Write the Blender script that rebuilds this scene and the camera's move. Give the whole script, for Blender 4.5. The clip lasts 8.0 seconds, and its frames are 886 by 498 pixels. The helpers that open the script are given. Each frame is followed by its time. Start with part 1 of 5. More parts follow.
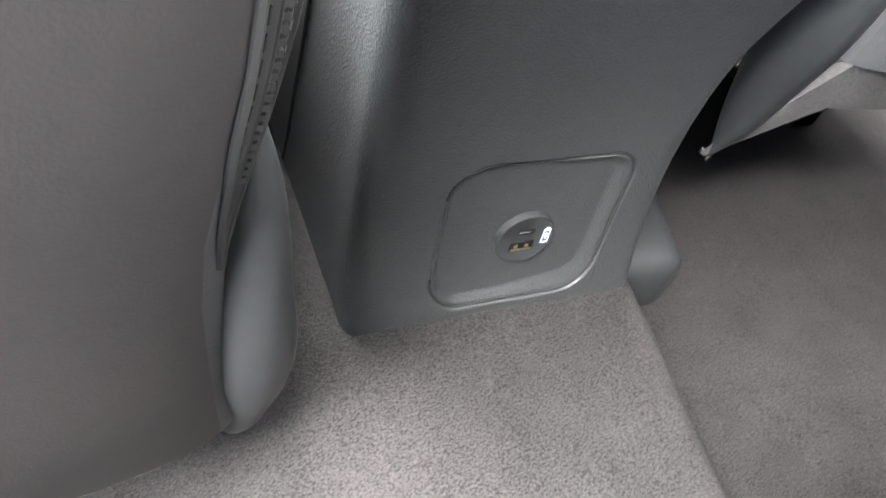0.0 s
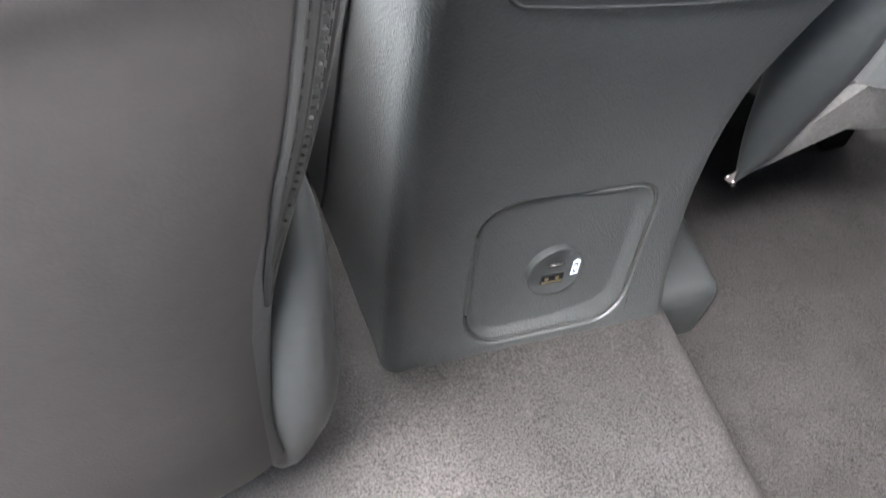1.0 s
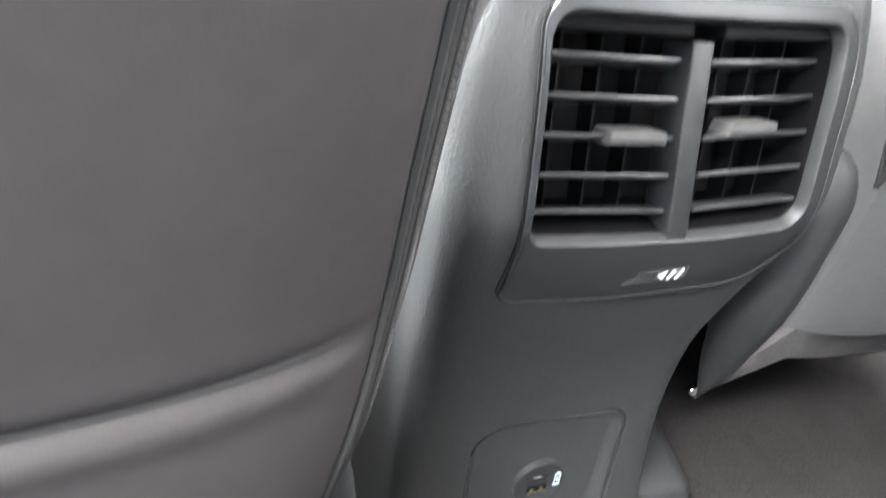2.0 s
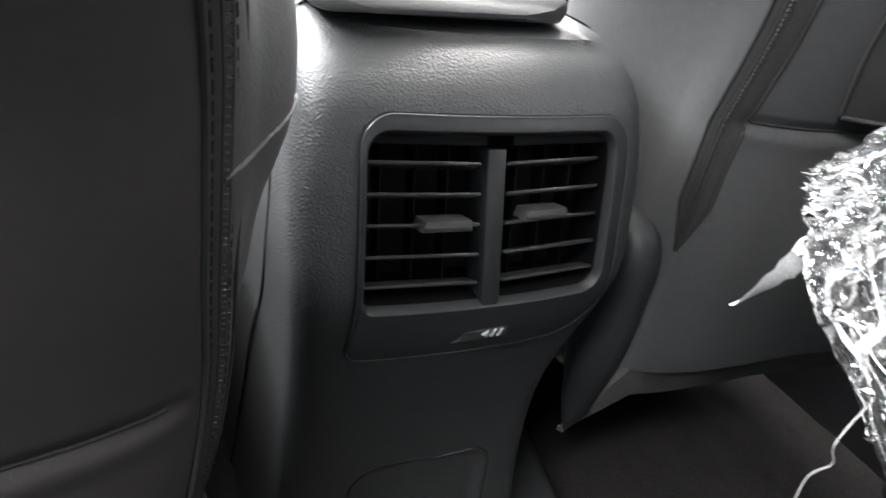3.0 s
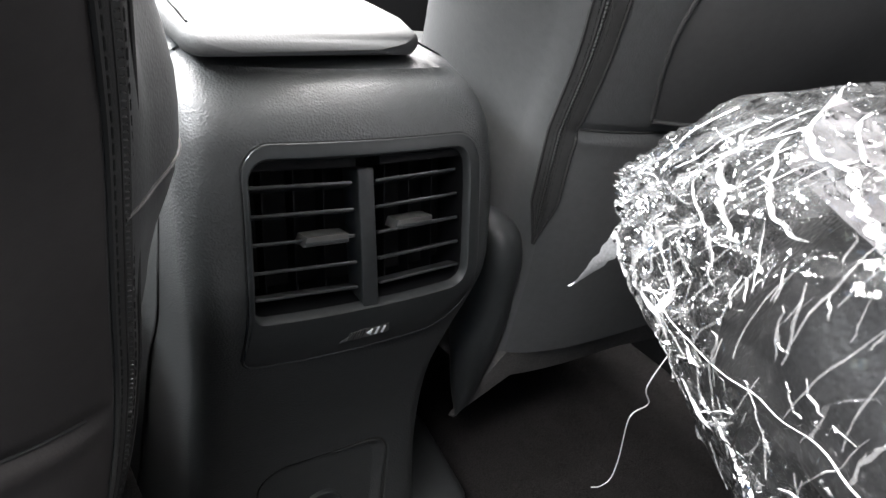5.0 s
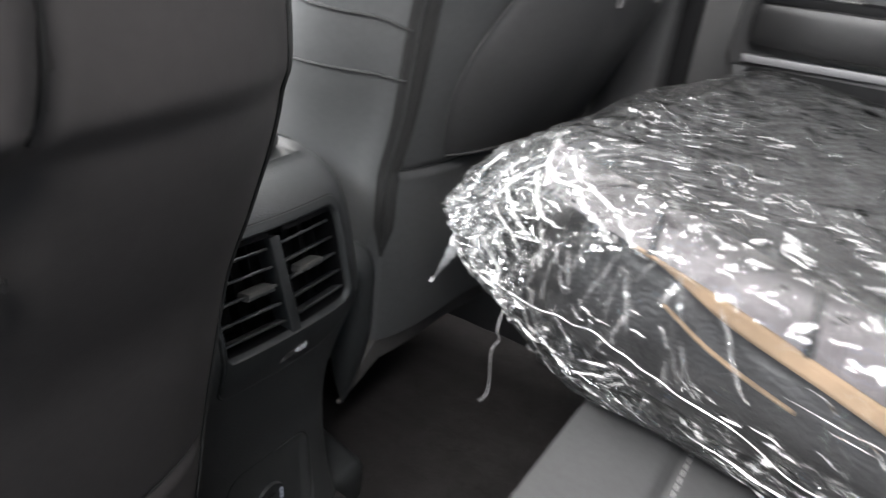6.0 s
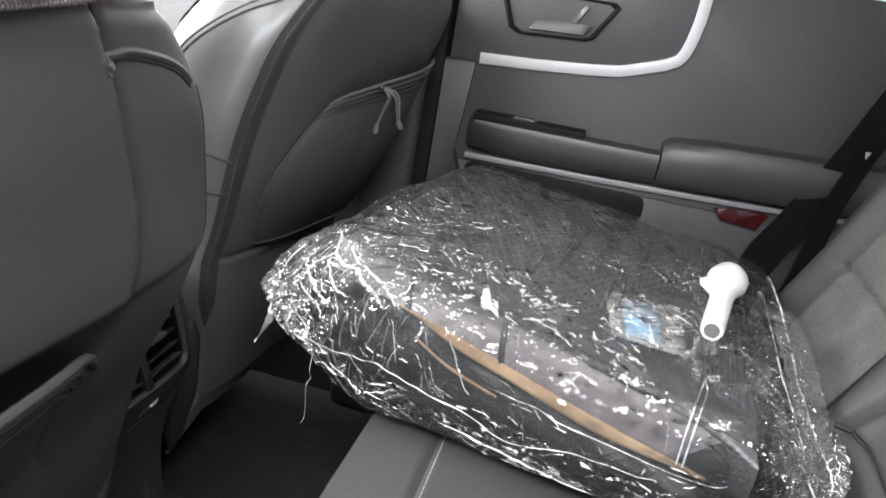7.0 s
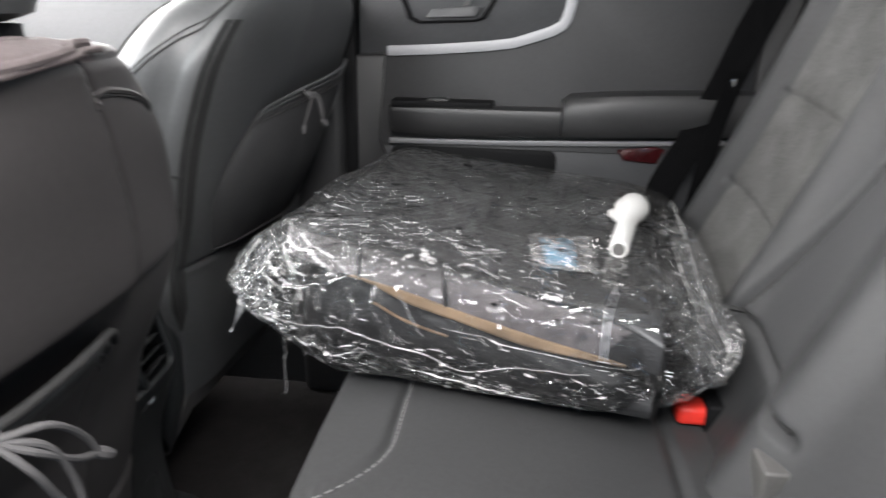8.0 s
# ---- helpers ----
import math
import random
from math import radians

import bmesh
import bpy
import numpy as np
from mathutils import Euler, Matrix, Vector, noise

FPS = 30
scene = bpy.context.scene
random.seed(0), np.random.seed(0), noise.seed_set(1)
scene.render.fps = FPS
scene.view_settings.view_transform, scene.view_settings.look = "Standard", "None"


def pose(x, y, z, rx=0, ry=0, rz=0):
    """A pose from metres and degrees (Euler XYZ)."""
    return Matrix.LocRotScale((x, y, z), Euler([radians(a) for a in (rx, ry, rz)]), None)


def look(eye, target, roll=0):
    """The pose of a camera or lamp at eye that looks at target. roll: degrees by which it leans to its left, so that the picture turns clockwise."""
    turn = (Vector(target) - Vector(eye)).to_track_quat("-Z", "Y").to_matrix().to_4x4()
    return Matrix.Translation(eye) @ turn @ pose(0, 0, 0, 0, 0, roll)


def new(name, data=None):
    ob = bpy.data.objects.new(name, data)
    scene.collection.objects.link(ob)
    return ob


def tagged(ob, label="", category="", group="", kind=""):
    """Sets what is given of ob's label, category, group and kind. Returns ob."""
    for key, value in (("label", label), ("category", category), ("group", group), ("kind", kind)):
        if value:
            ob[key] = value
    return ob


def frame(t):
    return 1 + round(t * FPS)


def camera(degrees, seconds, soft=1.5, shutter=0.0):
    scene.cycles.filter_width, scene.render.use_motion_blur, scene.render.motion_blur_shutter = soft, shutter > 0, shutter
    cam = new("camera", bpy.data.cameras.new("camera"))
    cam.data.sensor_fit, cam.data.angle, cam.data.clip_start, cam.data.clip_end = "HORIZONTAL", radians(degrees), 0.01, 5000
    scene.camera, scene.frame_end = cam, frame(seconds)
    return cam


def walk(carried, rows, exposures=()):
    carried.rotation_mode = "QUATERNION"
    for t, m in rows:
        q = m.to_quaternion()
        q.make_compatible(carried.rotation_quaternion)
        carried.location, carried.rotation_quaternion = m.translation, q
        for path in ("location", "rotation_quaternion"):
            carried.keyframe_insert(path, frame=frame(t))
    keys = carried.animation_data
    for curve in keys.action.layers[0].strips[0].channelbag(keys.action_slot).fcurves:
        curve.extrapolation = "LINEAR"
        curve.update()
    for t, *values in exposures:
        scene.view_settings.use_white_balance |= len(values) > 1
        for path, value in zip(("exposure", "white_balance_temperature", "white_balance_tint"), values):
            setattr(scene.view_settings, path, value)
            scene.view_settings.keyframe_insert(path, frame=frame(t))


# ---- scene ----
cam = camera(66.0, 8.0, soft=1.5, shutter=0.35)
PATH = [
    (0, (-0.193, -0.211, 0.376), (0.5, 0.874, -1.154), 17.8),
    (0.4, (-0.191, -0.219, 0.376), (0.347, 0.754, -1.040), 12.2),
    (0.5, (-0.191, -0.219, 0.376), (0.403, 0.869, -1.194), 11.7),
    (1, (-0.195, -0.226, 0.388), (0.405, 0.993, -1.079), 10.2),
    (1.5, (-0.204, -0.249, 0.409), (0.452, 1.163, -0.846), 9.5),
    (1.6, (-0.204, -0.250, 0.413), (0.385, 1.041, -0.694), 9.0),
    (2, (-0.22, -0.247, 0.475), (0.453, 1.261, -0.652), 10.1),
    (2.2, (-0.215, -0.254, 0.5), (0.468, 1.286, -0.578), 10.6),
    (3.3, (-0.194, -0.325, 0.536), (0.729, 1.155, -0.442), 11.1),
    (3.5, (-0.196, -0.333, 0.538), (0.774, 1.13, -0.422), 11.0),
    (4, (-0.204, -0.345, 0.557), (0.835, 1.083, -0.381), 10.5),
    (4.2, (-0.204, -0.35, 0.552), (0.861, 1.064, -0.38), 10.5),
    (5.3, (-0.222, -0.356, 0.585), (0.916, 0.994, -0.354), 10.4),
    (5.5, (-0.248, -0.367, 0.607), (0.964, 0.927, -0.32), 8.6),
    (6, (-0.403, -0.406, 0.667), (1.16, 0.493, -0.198), 6.7),
    (6.3, (-0.506, -0.446, 0.705), (1.051, 0.099, -0.016), 6.3),
    (6.5, (-0.561, -0.454, 0.736), (1.259, -0.054, 0.01), 9.7),
    (6.6, (-0.584, -0.463, 0.746), (1.072, -0.167, 0.105), 10.7),
    (7, (-0.641, -0.468, 0.794), (1.22, -0.131, 0.144), 9.9),
    (7.1, (-0.653, -0.458, 0.800), (1.029, -0.164, 0.230), 9.7),
    (7.5, (-0.714, -0.454, 0.801), (1.149, -0.107, 0.162), 7.2),
    (7.7, (-0.737, -0.454, 0.809), (0.935, -0.152, 0.216), 4.3),
    (7.9, (-0.758, -0.489, 0.811), (0.919, -0.257, 0.200), 1.4),
    (8, (-0.771, -0.511, 0.804), (1.107, -0.315, 0.144), 1.1),
]
EXPOSURES = [(0, 3.55), (1.0, 3.65), (1.5, 3.6), (2.0, 3.32), (2.2, 2.85), (3.3, 0.75), (4.0, 0.85), (5.5, 0.6), (6.2, 0.52), (6.6, 0.55), (7.0, 0.2), (7.5, -0.3), (8, -0.2)]
walk(cam, [(t, look(eye, target, roll)) for t, eye, target, roll in PATH], EXPOSURES)

# ---- world and light ----
world = bpy.data.worlds.new("sky")
scene.world = world
world.use_nodes = True
wn, wl = world.node_tree.nodes, world.node_tree.links
sky = wn.new("ShaderNodeTexSky")
sky.sky_type, sky.sun_disc = "NISHITA", False
sky.sun_elevation, sky.sun_rotation = radians(48), radians(60)
wl.new(sky.outputs[0], wn["Background"].inputs[0])
wn["Background"].inputs[1].default_value = 0.15

sun = new("sun", bpy.data.lights.new("sun", "SUN"))
sun.data.energy, sun.data.angle, sun.data.color = 1.0, radians(20), (1.0, 0.96, 0.9)
sun.matrix_world = look((2, 1.5, 4), (0, 0, 0))


def window_light(name, eye, target, sx, sy, power, color=(1.0, 0.972, 0.962)):
    lamp = new(name, bpy.data.lights.new(name, "AREA"))
    lamp.data.shape, lamp.data.size, lamp.data.size_y = "RECTANGLE", sx, sy
    lamp.data.energy, lamp.data.color = power, color
    lamp.matrix_world = look(eye, target)
    return lamp


window_light("door_daylight_middle", (-0.76, -0.50, 1.24), (-0.45, -0.2, 0.80), 0.5, 0.2, 18)
window_light("door_daylight_top", (-1.08, -0.36, 1.36), (0.25, -0.3, 0.42), 0.9, 0.4, 36)
window_light("windshield_daylight", (0, 0.92, 1.16), (0, 0.42, 0.3), 1.3, 0.85, 115)
window_light("side_daylight", (0.86, -0.45, 1.1), (0, -0.45, 0.6), 0.8, 0.34, 7)
window_light("front_side_daylight", (0.86, 0.5, 1.1), (0, 0.4, 0.6), 0.8, 0.34, 30)
window_light("driver_window_daylight", (-0.86, 0.5, 1.1), (0, 0.3, 0.3), 0.8, 0.34, 34, (0.92, 0.97, 1.0))
window_light("rear_daylight", (0, -1.75, 1.1), (0, -0.6, 0.7), 1.1, 0.4, 1)


# ---- materials ----
def material(name, color, rough=0.5, metal=0.0, var=0.15, scale=40.0, bump=0.0, bump_scale=400.0, kind="noise", spec=0.5, second=None, blend=0.5):
    """A surface with colour variation at two scales and a fine relief."""
    m = bpy.data.materials.new(name)
    m.use_nodes = True
    n, l = m.node_tree.nodes, m.node_tree.links
    b = n["Principled BSDF"]
    b.inputs["Metallic"].default_value = metal
    b.inputs["Specular IOR Level"].default_value = spec
    tex = n.new("ShaderNodeTexCoord")
    big = n.new("ShaderNodeTexNoise")
    big.inputs["Scale"].default_value, big.inputs["Detail"].default_value = scale * 0.15, 3
    fine = n.new("ShaderNodeTexNoise")
    fine.inputs["Scale"].default_value, fine.inputs["Detail"].default_value = scale * 4, 4
    for t in (big, fine):
        l.new(tex.outputs["Object"], t.inputs["Vector"])
    mix = n.new("ShaderNodeMix")
    mix.data_type = "FLOAT"
    mix.inputs[0].default_value = blend
    l.new(big.outputs[0], mix.inputs[2]), l.new(fine.outputs[0], mix.inputs[3])
    ramp = n.new("ShaderNodeValToRGB")
    other = second or color
    ramp.color_ramp.elements[0].position, ramp.color_ramp.elements[1].position = 0.35, 0.65
    ramp.color_ramp.elements[0].color = (*[c * (1 - var) for c in color], 1)
    ramp.color_ramp.elements[1].color = (*[c * (1 + var) for c in other], 1)
    l.new(mix.outputs[0], ramp.inputs[0]), l.new(ramp.outputs[0], b.inputs["Base Color"])
    rr = n.new("ShaderNodeMapRange")
    rr.inputs["To Min"].default_value, rr.inputs["To Max"].default_value = rough * 0.88, min(1.0, rough * 1.12)
    l.new(big.outputs[0], rr.inputs[0]), l.new(rr.outputs[0], b.inputs["Roughness"])
    if bump:
        if kind == "voronoi":
            rel = n.new("ShaderNodeTexVoronoi")
            rel.feature = "SMOOTH_F1"
        elif kind == "wave":
            rel = n.new("ShaderNodeTexWave")
            rel.inputs["Distortion"].default_value = 0.6
        else:
            rel = n.new("ShaderNodeTexNoise")
            rel.inputs["Detail"].default_value = 3
        rel.inputs["Scale"].default_value = bump_scale
        l.new(tex.outputs["Object"], rel.inputs["Vector"])
        bp = n.new("ShaderNodeBump")
        bp.inputs["Strength"].default_value, bp.inputs["Distance"].default_value = bump, min(0.002, 0.9 / bump_scale)
        l.new(rel.outputs[0], bp.inputs["Height"]), l.new(bp.outputs[0], b.inputs["Normal"])
    return m


GRAINED = material("grained_black_plastic", (0.030, 0.032, 0.033), 0.5, spec=0.8, bump=0.36, bump_scale=760, kind="voronoi", scale=30)
SATIN = material("satin_black_plastic", (0.026, 0.028, 0.029), 0.45, spec=0.4, bump=0.05, bump_scale=900)
BLACK = material("matt_black_plastic", (0.005, 0.005, 0.0055), 0.65, spec=0.12)
SLAT = material("slat_grey_plastic", (0.042, 0.043, 0.044), 0.3)
KNOB = material("knob_grey_plastic", (0.085, 0.083, 0.08), 0.4, metal=0.15)
LEATHER = material("charcoal_leatherette", (0.041, 0.042, 0.043), 0.55, var=0.12, spec=0.35, bump=0.12, bump_scale=700, kind="voronoi")
# one leatherette in two tones: shade painted into the bench, light into the passenger seat
BENCHSHADED = material("shaded_bench_leatherette", (0.034, 0.0348, 0.0356), 0.55, var=0.12, spec=0.35, bump=0.12, bump_scale=700, kind="voronoi")
PASSENGERLIT = material("lit_passenger_leatherette", (0.056, 0.0573, 0.0586), 0.52, var=0.12, spec=0.4, bump=0.12, bump_scale=700, kind="voronoi")
LEATHER_GREY = material("grey_leatherette", (0.062, 0.063, 0.064), 0.45, var=0.1, bump=0.12, bump_scale=700, kind="voronoi")
# darker than the seat's back: shade on the passenger pocket is painted in
POCKETSHADE = material("shaded_pocket_skin", (0.034, 0.034, 0.0348), 0.7, var=0.1, spec=0.2, bump=0.12, bump_scale=700)
ARMBLACK = material("black_armrest_skin", (0.018, 0.018, 0.0185), 0.45, var=0.1, bump=0.12, bump_scale=700)
# studs paler than the mat: their small highlights sit in the colour
STUDGLINT = material("stud_glint_rubber", (0.10, 0.102, 0.108), 0.4)
TRIMDULL = material("dull_grey_trim", (0.13, 0.13, 0.135), 0.45, var=0.05)
# black rubber lightened, with the sheen of the mat's top painted in
RUBBERSHEEN = material("rubber_top_sheen", (0.085, 0.087, 0.092), 0.5, bump=0.5, bump_scale=260, kind="voronoi")
LIDSKIN = material("armrest_leatherette", (0.054, 0.055, 0.056), 0.62, var=0.1, spec=0.4, bump=0.12, bump_scale=700, kind="voronoi")
BACKPANEL = material("seat_back_vinyl", (0.031, 0.0287, 0.0287), 0.6, var=0.1, spec=0.25, bump=0.1, bump_scale=900)
THREAD = material("grey_stitching", (0.22, 0.22, 0.22), 0.8)
SEAM = material("dark_seam", (0.012, 0.012, 0.012), 0.8)
ZIP = material("zip_tape", (0.024, 0.024, 0.024), 0.85, spec=0.2, bump=0.4, bump_scale=1200)
STITCHDARK = material("black_stitching", (0.016, 0.016, 0.016), 0.9, spec=0.1)
ZIPTEETH = material("zip_teeth_dark", (0.025, 0.025, 0.025), 0.4)
CARPET = material("grey_carpet", (0.018, 0.0169, 0.0169), 1.0, var=0.4, scale=170, bump=0.5, bump_scale=900, spec=0.08, second=(0.028, 0.0263, 0.0263), blend=0.82)
FELT = material("grey_felt_trim", (0.095, 0.091, 0.088), 0.95, var=0.35, scale=120, bump=0.6, bump_scale=900, spec=0.15)
RIBBED = material("mauve_ribbed_knit", (0.09, 0.075, 0.075), 0.9, var=0.2, bump=0.5, bump_scale=150, kind="wave", spec=0.2)
HEATHER = material("heather_grey_cloth", (0.085, 0.085, 0.083), 0.95, var=0.35, scale=90, bump=0.6, bump_scale=1100, spec=0.15)
DOORGREY = material("door_grey_plastic", (0.038, 0.039, 0.041), 0.5, bump=0.15, bump_scale=600, kind="voronoi")
DOORMID = material("door_charcoal_vinyl", (0.0235, 0.0235, 0.0245), 0.55, bump=0.12, bump_scale=600)
SILVER = material("pale_grey_trim", (0.30, 0.30, 0.31), 0.4, var=0.05)
REDLENS = material("red_reflector", (0.03, 0.005, 0.006), 0.12, var=0.2, scale=300)
REDPLASTIC = material("red_buckle_plastic", (0.6, 0.03, 0.02), 0.4)
WEBBING = material("black_webbing", (0.0035, 0.0035, 0.0038), 0.8, spec=0.04, bump=0.5, bump_scale=500, kind="wave")
# near-black that stands for the shade in the gap beside the bench
GAPSHADE = material("gap_shade", (0.003, 0.003, 0.003), 0.95, spec=0.02)
GOLD = material("gilt_contact", (0.62, 0.52, 0.33), 0.3, metal=1.0, var=0.05)
CHROME = material("chrome", (0.7, 0.7, 0.7), 0.15, metal=1.0, var=0.03)
WHITEPLASTIC = material("white_plastic", (0.6, 0.6, 0.59), 0.35, var=0.04)
MARKBLUE = material("pale_blue_print", (0.42, 0.47, 0.55), 0.6, var=0.03)
WHITEMARK = material("white_print", (0.8, 0.82, 0.85), 0.6, var=0.03)
BLUE = material("blue_packet", (0.18, 0.58, 0.86), 0.4, var=0.15)
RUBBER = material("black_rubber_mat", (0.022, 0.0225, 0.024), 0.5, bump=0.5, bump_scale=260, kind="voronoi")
# lip far paler than the rubber: light on it is put into the colour
MATLIP = material("mat_lip_sheen", (0.165, 0.150, 0.154), 0.4, var=0.1)
CARD = material("brown_cardboard", (0.30, 0.205, 0.125), 0.85, var=0.12)
CORD = material("grey_elastic_cord", (0.062, 0.060, 0.061), 0.8, var=0.15, scale=200)
HEADLINER = material("headliner", (0.5, 0.5, 0.48), 0.95)
ASPHALT = material("asphalt", (0.1, 0.1, 0.1), 0.95, var=0.3, scale=10)
FILMWHITE = material("white_film_edge", (0.27, 0.274, 0.28), 0.35, var=0.3, scale=150)


def film_material(name, haze_low, haze_high, boost):
    """Crumpled clear film: see-through, with gloss that grows towards grazing angles."""
    m = bpy.data.materials.new(name)
    m.use_nodes = True
    n, l = m.node_tree.nodes, m.node_tree.links
    n.remove(n["Principled BSDF"])

    def node(kind, **inputs):
        k = n.new(kind)
        for key, v in inputs.items():
            k.inputs[key].default_value = v
        return k

    def calc(op, a, b):
        k = n.new("ShaderNodeMath")
        k.operation = op
        for i, v in enumerate((a, b)):
            if isinstance(v, (int, float)):
                k.inputs[i].default_value = v
            else:
                l.new(v, k.inputs[i])
        return k.outputs[0]

    def remap(value, a, b, c, d):
        k = n.new("ShaderNodeMapRange")
        for i, v in enumerate((a, b, c, d)):
            k.inputs[i + 1].default_value = v
        l.new(value, k.inputs[0])
        return k.outputs[0]

    clear = node("ShaderNodeBsdfTransparent", Color=(0.93, 0.94, 0.95, 1))
    gloss = node("ShaderNodeBsdfGlossy", Roughness=0.022)
    mix = n.new("ShaderNodeMixShader")
    fr = node("ShaderNodeFresnel", IOR=1.5)
    tex = n.new("ShaderNodeTexCoord")
    at = tex.outputs["Object"]
    bend = node("ShaderNodeTexNoise", Scale=26, Detail=4)
    add = n.new("ShaderNodeVectorMath")
    add.operation = "MULTIPLY_ADD"
    add.inputs[1].default_value = (0.014, 0.014, 0.014)
    l.new(at, bend.inputs["Vector"])
    l.new(bend.outputs[1], add.inputs[0]), l.new(at, add.inputs[2])
    # how crumpled: most at the gathered end, below the stack and at the other end, in patches elsewhere
    parts = n.new("ShaderNodeSeparateXYZ")
    l.new(at, parts.inputs[0])
    patch = node("ShaderNodeTexNoise", Scale=11, Detail=3)
    l.new(at, patch.inputs["Vector"])
    loose = remap(patch.outputs[0], 0.48, 0.60, 0.05, 1.0)
    gathered = remap(parts.outputs[1], -0.40, -0.24, 0.0, 0.95)
    low = remap(parts.outputs[2], 0.43, 0.385, 0.0, 0.85)
    end = remap(parts.outputs[1], -0.70, -0.76, 0.0, 0.8)
    inward = calc("SUBTRACT", calc("SUBTRACT", parts.outputs[0], calc("MULTIPLY", parts.outputs[1], 0.23)), 0.159)
    taut = calc("MULTIPLY", remap(inward, 0.07, 0.03, 0.0, 0.4), remap(parts.outputs[2], 0.395, 0.42, 0.0, 1.0))
    taut = calc("MULTIPLY", taut, remap(parts.outputs[1], -0.26, -0.32, 0.0, 1.0))
    loose = calc("MULTIPLY", loose, calc("SUBTRACT", 1.0, taut))
    amount = calc("ADD", calc("MAXIMUM", calc("MAXIMUM", gathered, low), calc("MAXIMUM", loose, end)), boost)
    cluster = node("ShaderNodeTexNoise", Scale=38, Detail=2)
    l.new(at, cluster.inputs["Vector"])
    amount = calc("MULTIPLY", amount, remap(cluster.outputs[0], 0.44, 0.58, 0.18, 1.25))
    geo = n.new("ShaderNodeNewGeometry")
    total = geo.outputs["Normal"]
    facing = n.new("ShaderNodeSeparateXYZ")
    l.new(geo.outputs["Normal"], facing.inputs[0])
    tip = calc("ABSOLUTE", facing.outputs[2], 0)
    flat = remap(tip, 0.35, 0.75, 0.0, 1.0)
    upright = remap(flat, 0.0, 1.0, 1.0, 0.0)
    shoulder = calc("MULTIPLY", remap(tip, 0.22, 0.4, 0.0, 1.0), remap(tip, 0.97, 0.9, 0.0, 1.0))
    # long thin shards: they run down the sides and along the top
    zone = node("ShaderNodeTexNoise", Scale=16, Detail=1)
    l.new(at, zone.inputs["Vector"])
    one = remap(zone.outputs[0], 0.47, 0.53, 0.0, 1.0)
    other = remap(zone.outputs[0], 0.47, 0.53, 1.0, 0.0)
    ends = calc("MAXIMUM", remap(parts.outputs[1], -0.30, -0.22, 0.0, 1.0), remap(parts.outputs[1], -0.72, -0.77, 0.0, 1.0))
    along = calc("SUBTRACT", 1.0, ends)
    side, end_up = calc("MULTIPLY", upright, along), calc("MULTIPLY", upright, ends)
    shards = (  # size, tilt, turn, stretch, where, follows the crumpling
        (150, 1.3, (0, 20, 15), (1, 5, 1), shoulder, False), (420, 0.6, (0, 0, -30), (1, 4, 1), shoulder, False),
        (70, 0.26, (10, 8, 25), (1, 3, 1.5), None, True), (75, 0.16, (0, 0, 12), (14, 1, 1), flat, False), (70, 0.20, (8, 0, 0), (1, 1, 7), end_up, False), (60, 0.05, (0, 0, 0), (1, 5, 1), side, False),
        (250, 0.95, (14, -12, 0), (1, 1, 9), calc("MULTIPLY", end_up, one), True), (280, 0.85, (-24, 18, 0), (1, 1, 7), calc("MULTIPLY", end_up, other), True),
        (230, 1.0, (24, 0, 0), (1, 3.5, 1), calc("MULTIPLY", side, one), True), (210, 0.9, (-48, 0, 0), (1, 4, 1), calc("MULTIPLY", side, other), True),
        (300, 1.7, (0, 0, 28), (1, 8, 1), calc("MULTIPLY", flat, one), True), (280, 1.5, (0, 0, -38), (1, 7, 1), calc("MULTIPLY", flat, other), True))
    for sc, tilt, turn, stretch, where, follows in shards:
        lay = n.new("ShaderNodeMapping")
        lay.vector_type = "TEXTURE"
        lay.inputs["Rotation"].default_value = [radians(a) for a in turn]
        lay.inputs["Scale"].default_value = stretch
        cell = node("ShaderNodeTexVoronoi", Scale=sc)
        l.new(add.outputs[0], lay.inputs["Vector"]), l.new(lay.outputs[0], cell.inputs["Vector"])
        off, nxt = n.new("ShaderNodeVectorMath"), n.new("ShaderNodeVectorMath")
        off.operation, nxt.operation = "SUBTRACT", "MULTIPLY_ADD"
        off.inputs[1].default_value = (0.5, 0.5, 0.5)
        much = calc("MULTIPLY", amount if follows else 1.0, tilt)
        l.new(calc("MULTIPLY", much, where) if where else much, nxt.inputs[1])
        l.new(cell.outputs["Color"], off.inputs[0]), l.new(off.outputs[0], nxt.inputs[0]), l.new(total, nxt.inputs[2])
        total = nxt.outputs[0]
    unit = n.new("ShaderNodeVectorMath")
    unit.operation = "NORMALIZE"
    l.new(total, unit.inputs[0])
    l.new(unit.outputs[0], gloss.inputs["Normal"]), l.new(unit.outputs[0], fr.inputs["Normal"])
    # whitish haze of creases, weighted to upward faces to paint in their sheen
    ridge = node("ShaderNodeTexNoise", Scale=60, Detail=4)
    ridge.noise_type = "RIDGED_MULTIFRACTAL"
    l.new(add.outputs[0], ridge.inputs["Vector"])
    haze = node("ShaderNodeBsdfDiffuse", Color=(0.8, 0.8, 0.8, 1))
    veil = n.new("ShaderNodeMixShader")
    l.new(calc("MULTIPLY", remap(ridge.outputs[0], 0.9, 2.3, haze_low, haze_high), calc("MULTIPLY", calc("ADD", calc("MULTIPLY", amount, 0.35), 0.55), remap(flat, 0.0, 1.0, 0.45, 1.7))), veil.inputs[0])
    l.new(clear.outputs[0], veil.inputs[1]), l.new(haze.outputs[0], veil.inputs[2])
    share = n.new("ShaderNodeMath")
    share.operation, share.use_clamp = "MULTIPLY", True
    share.inputs[1].default_value = 1.6
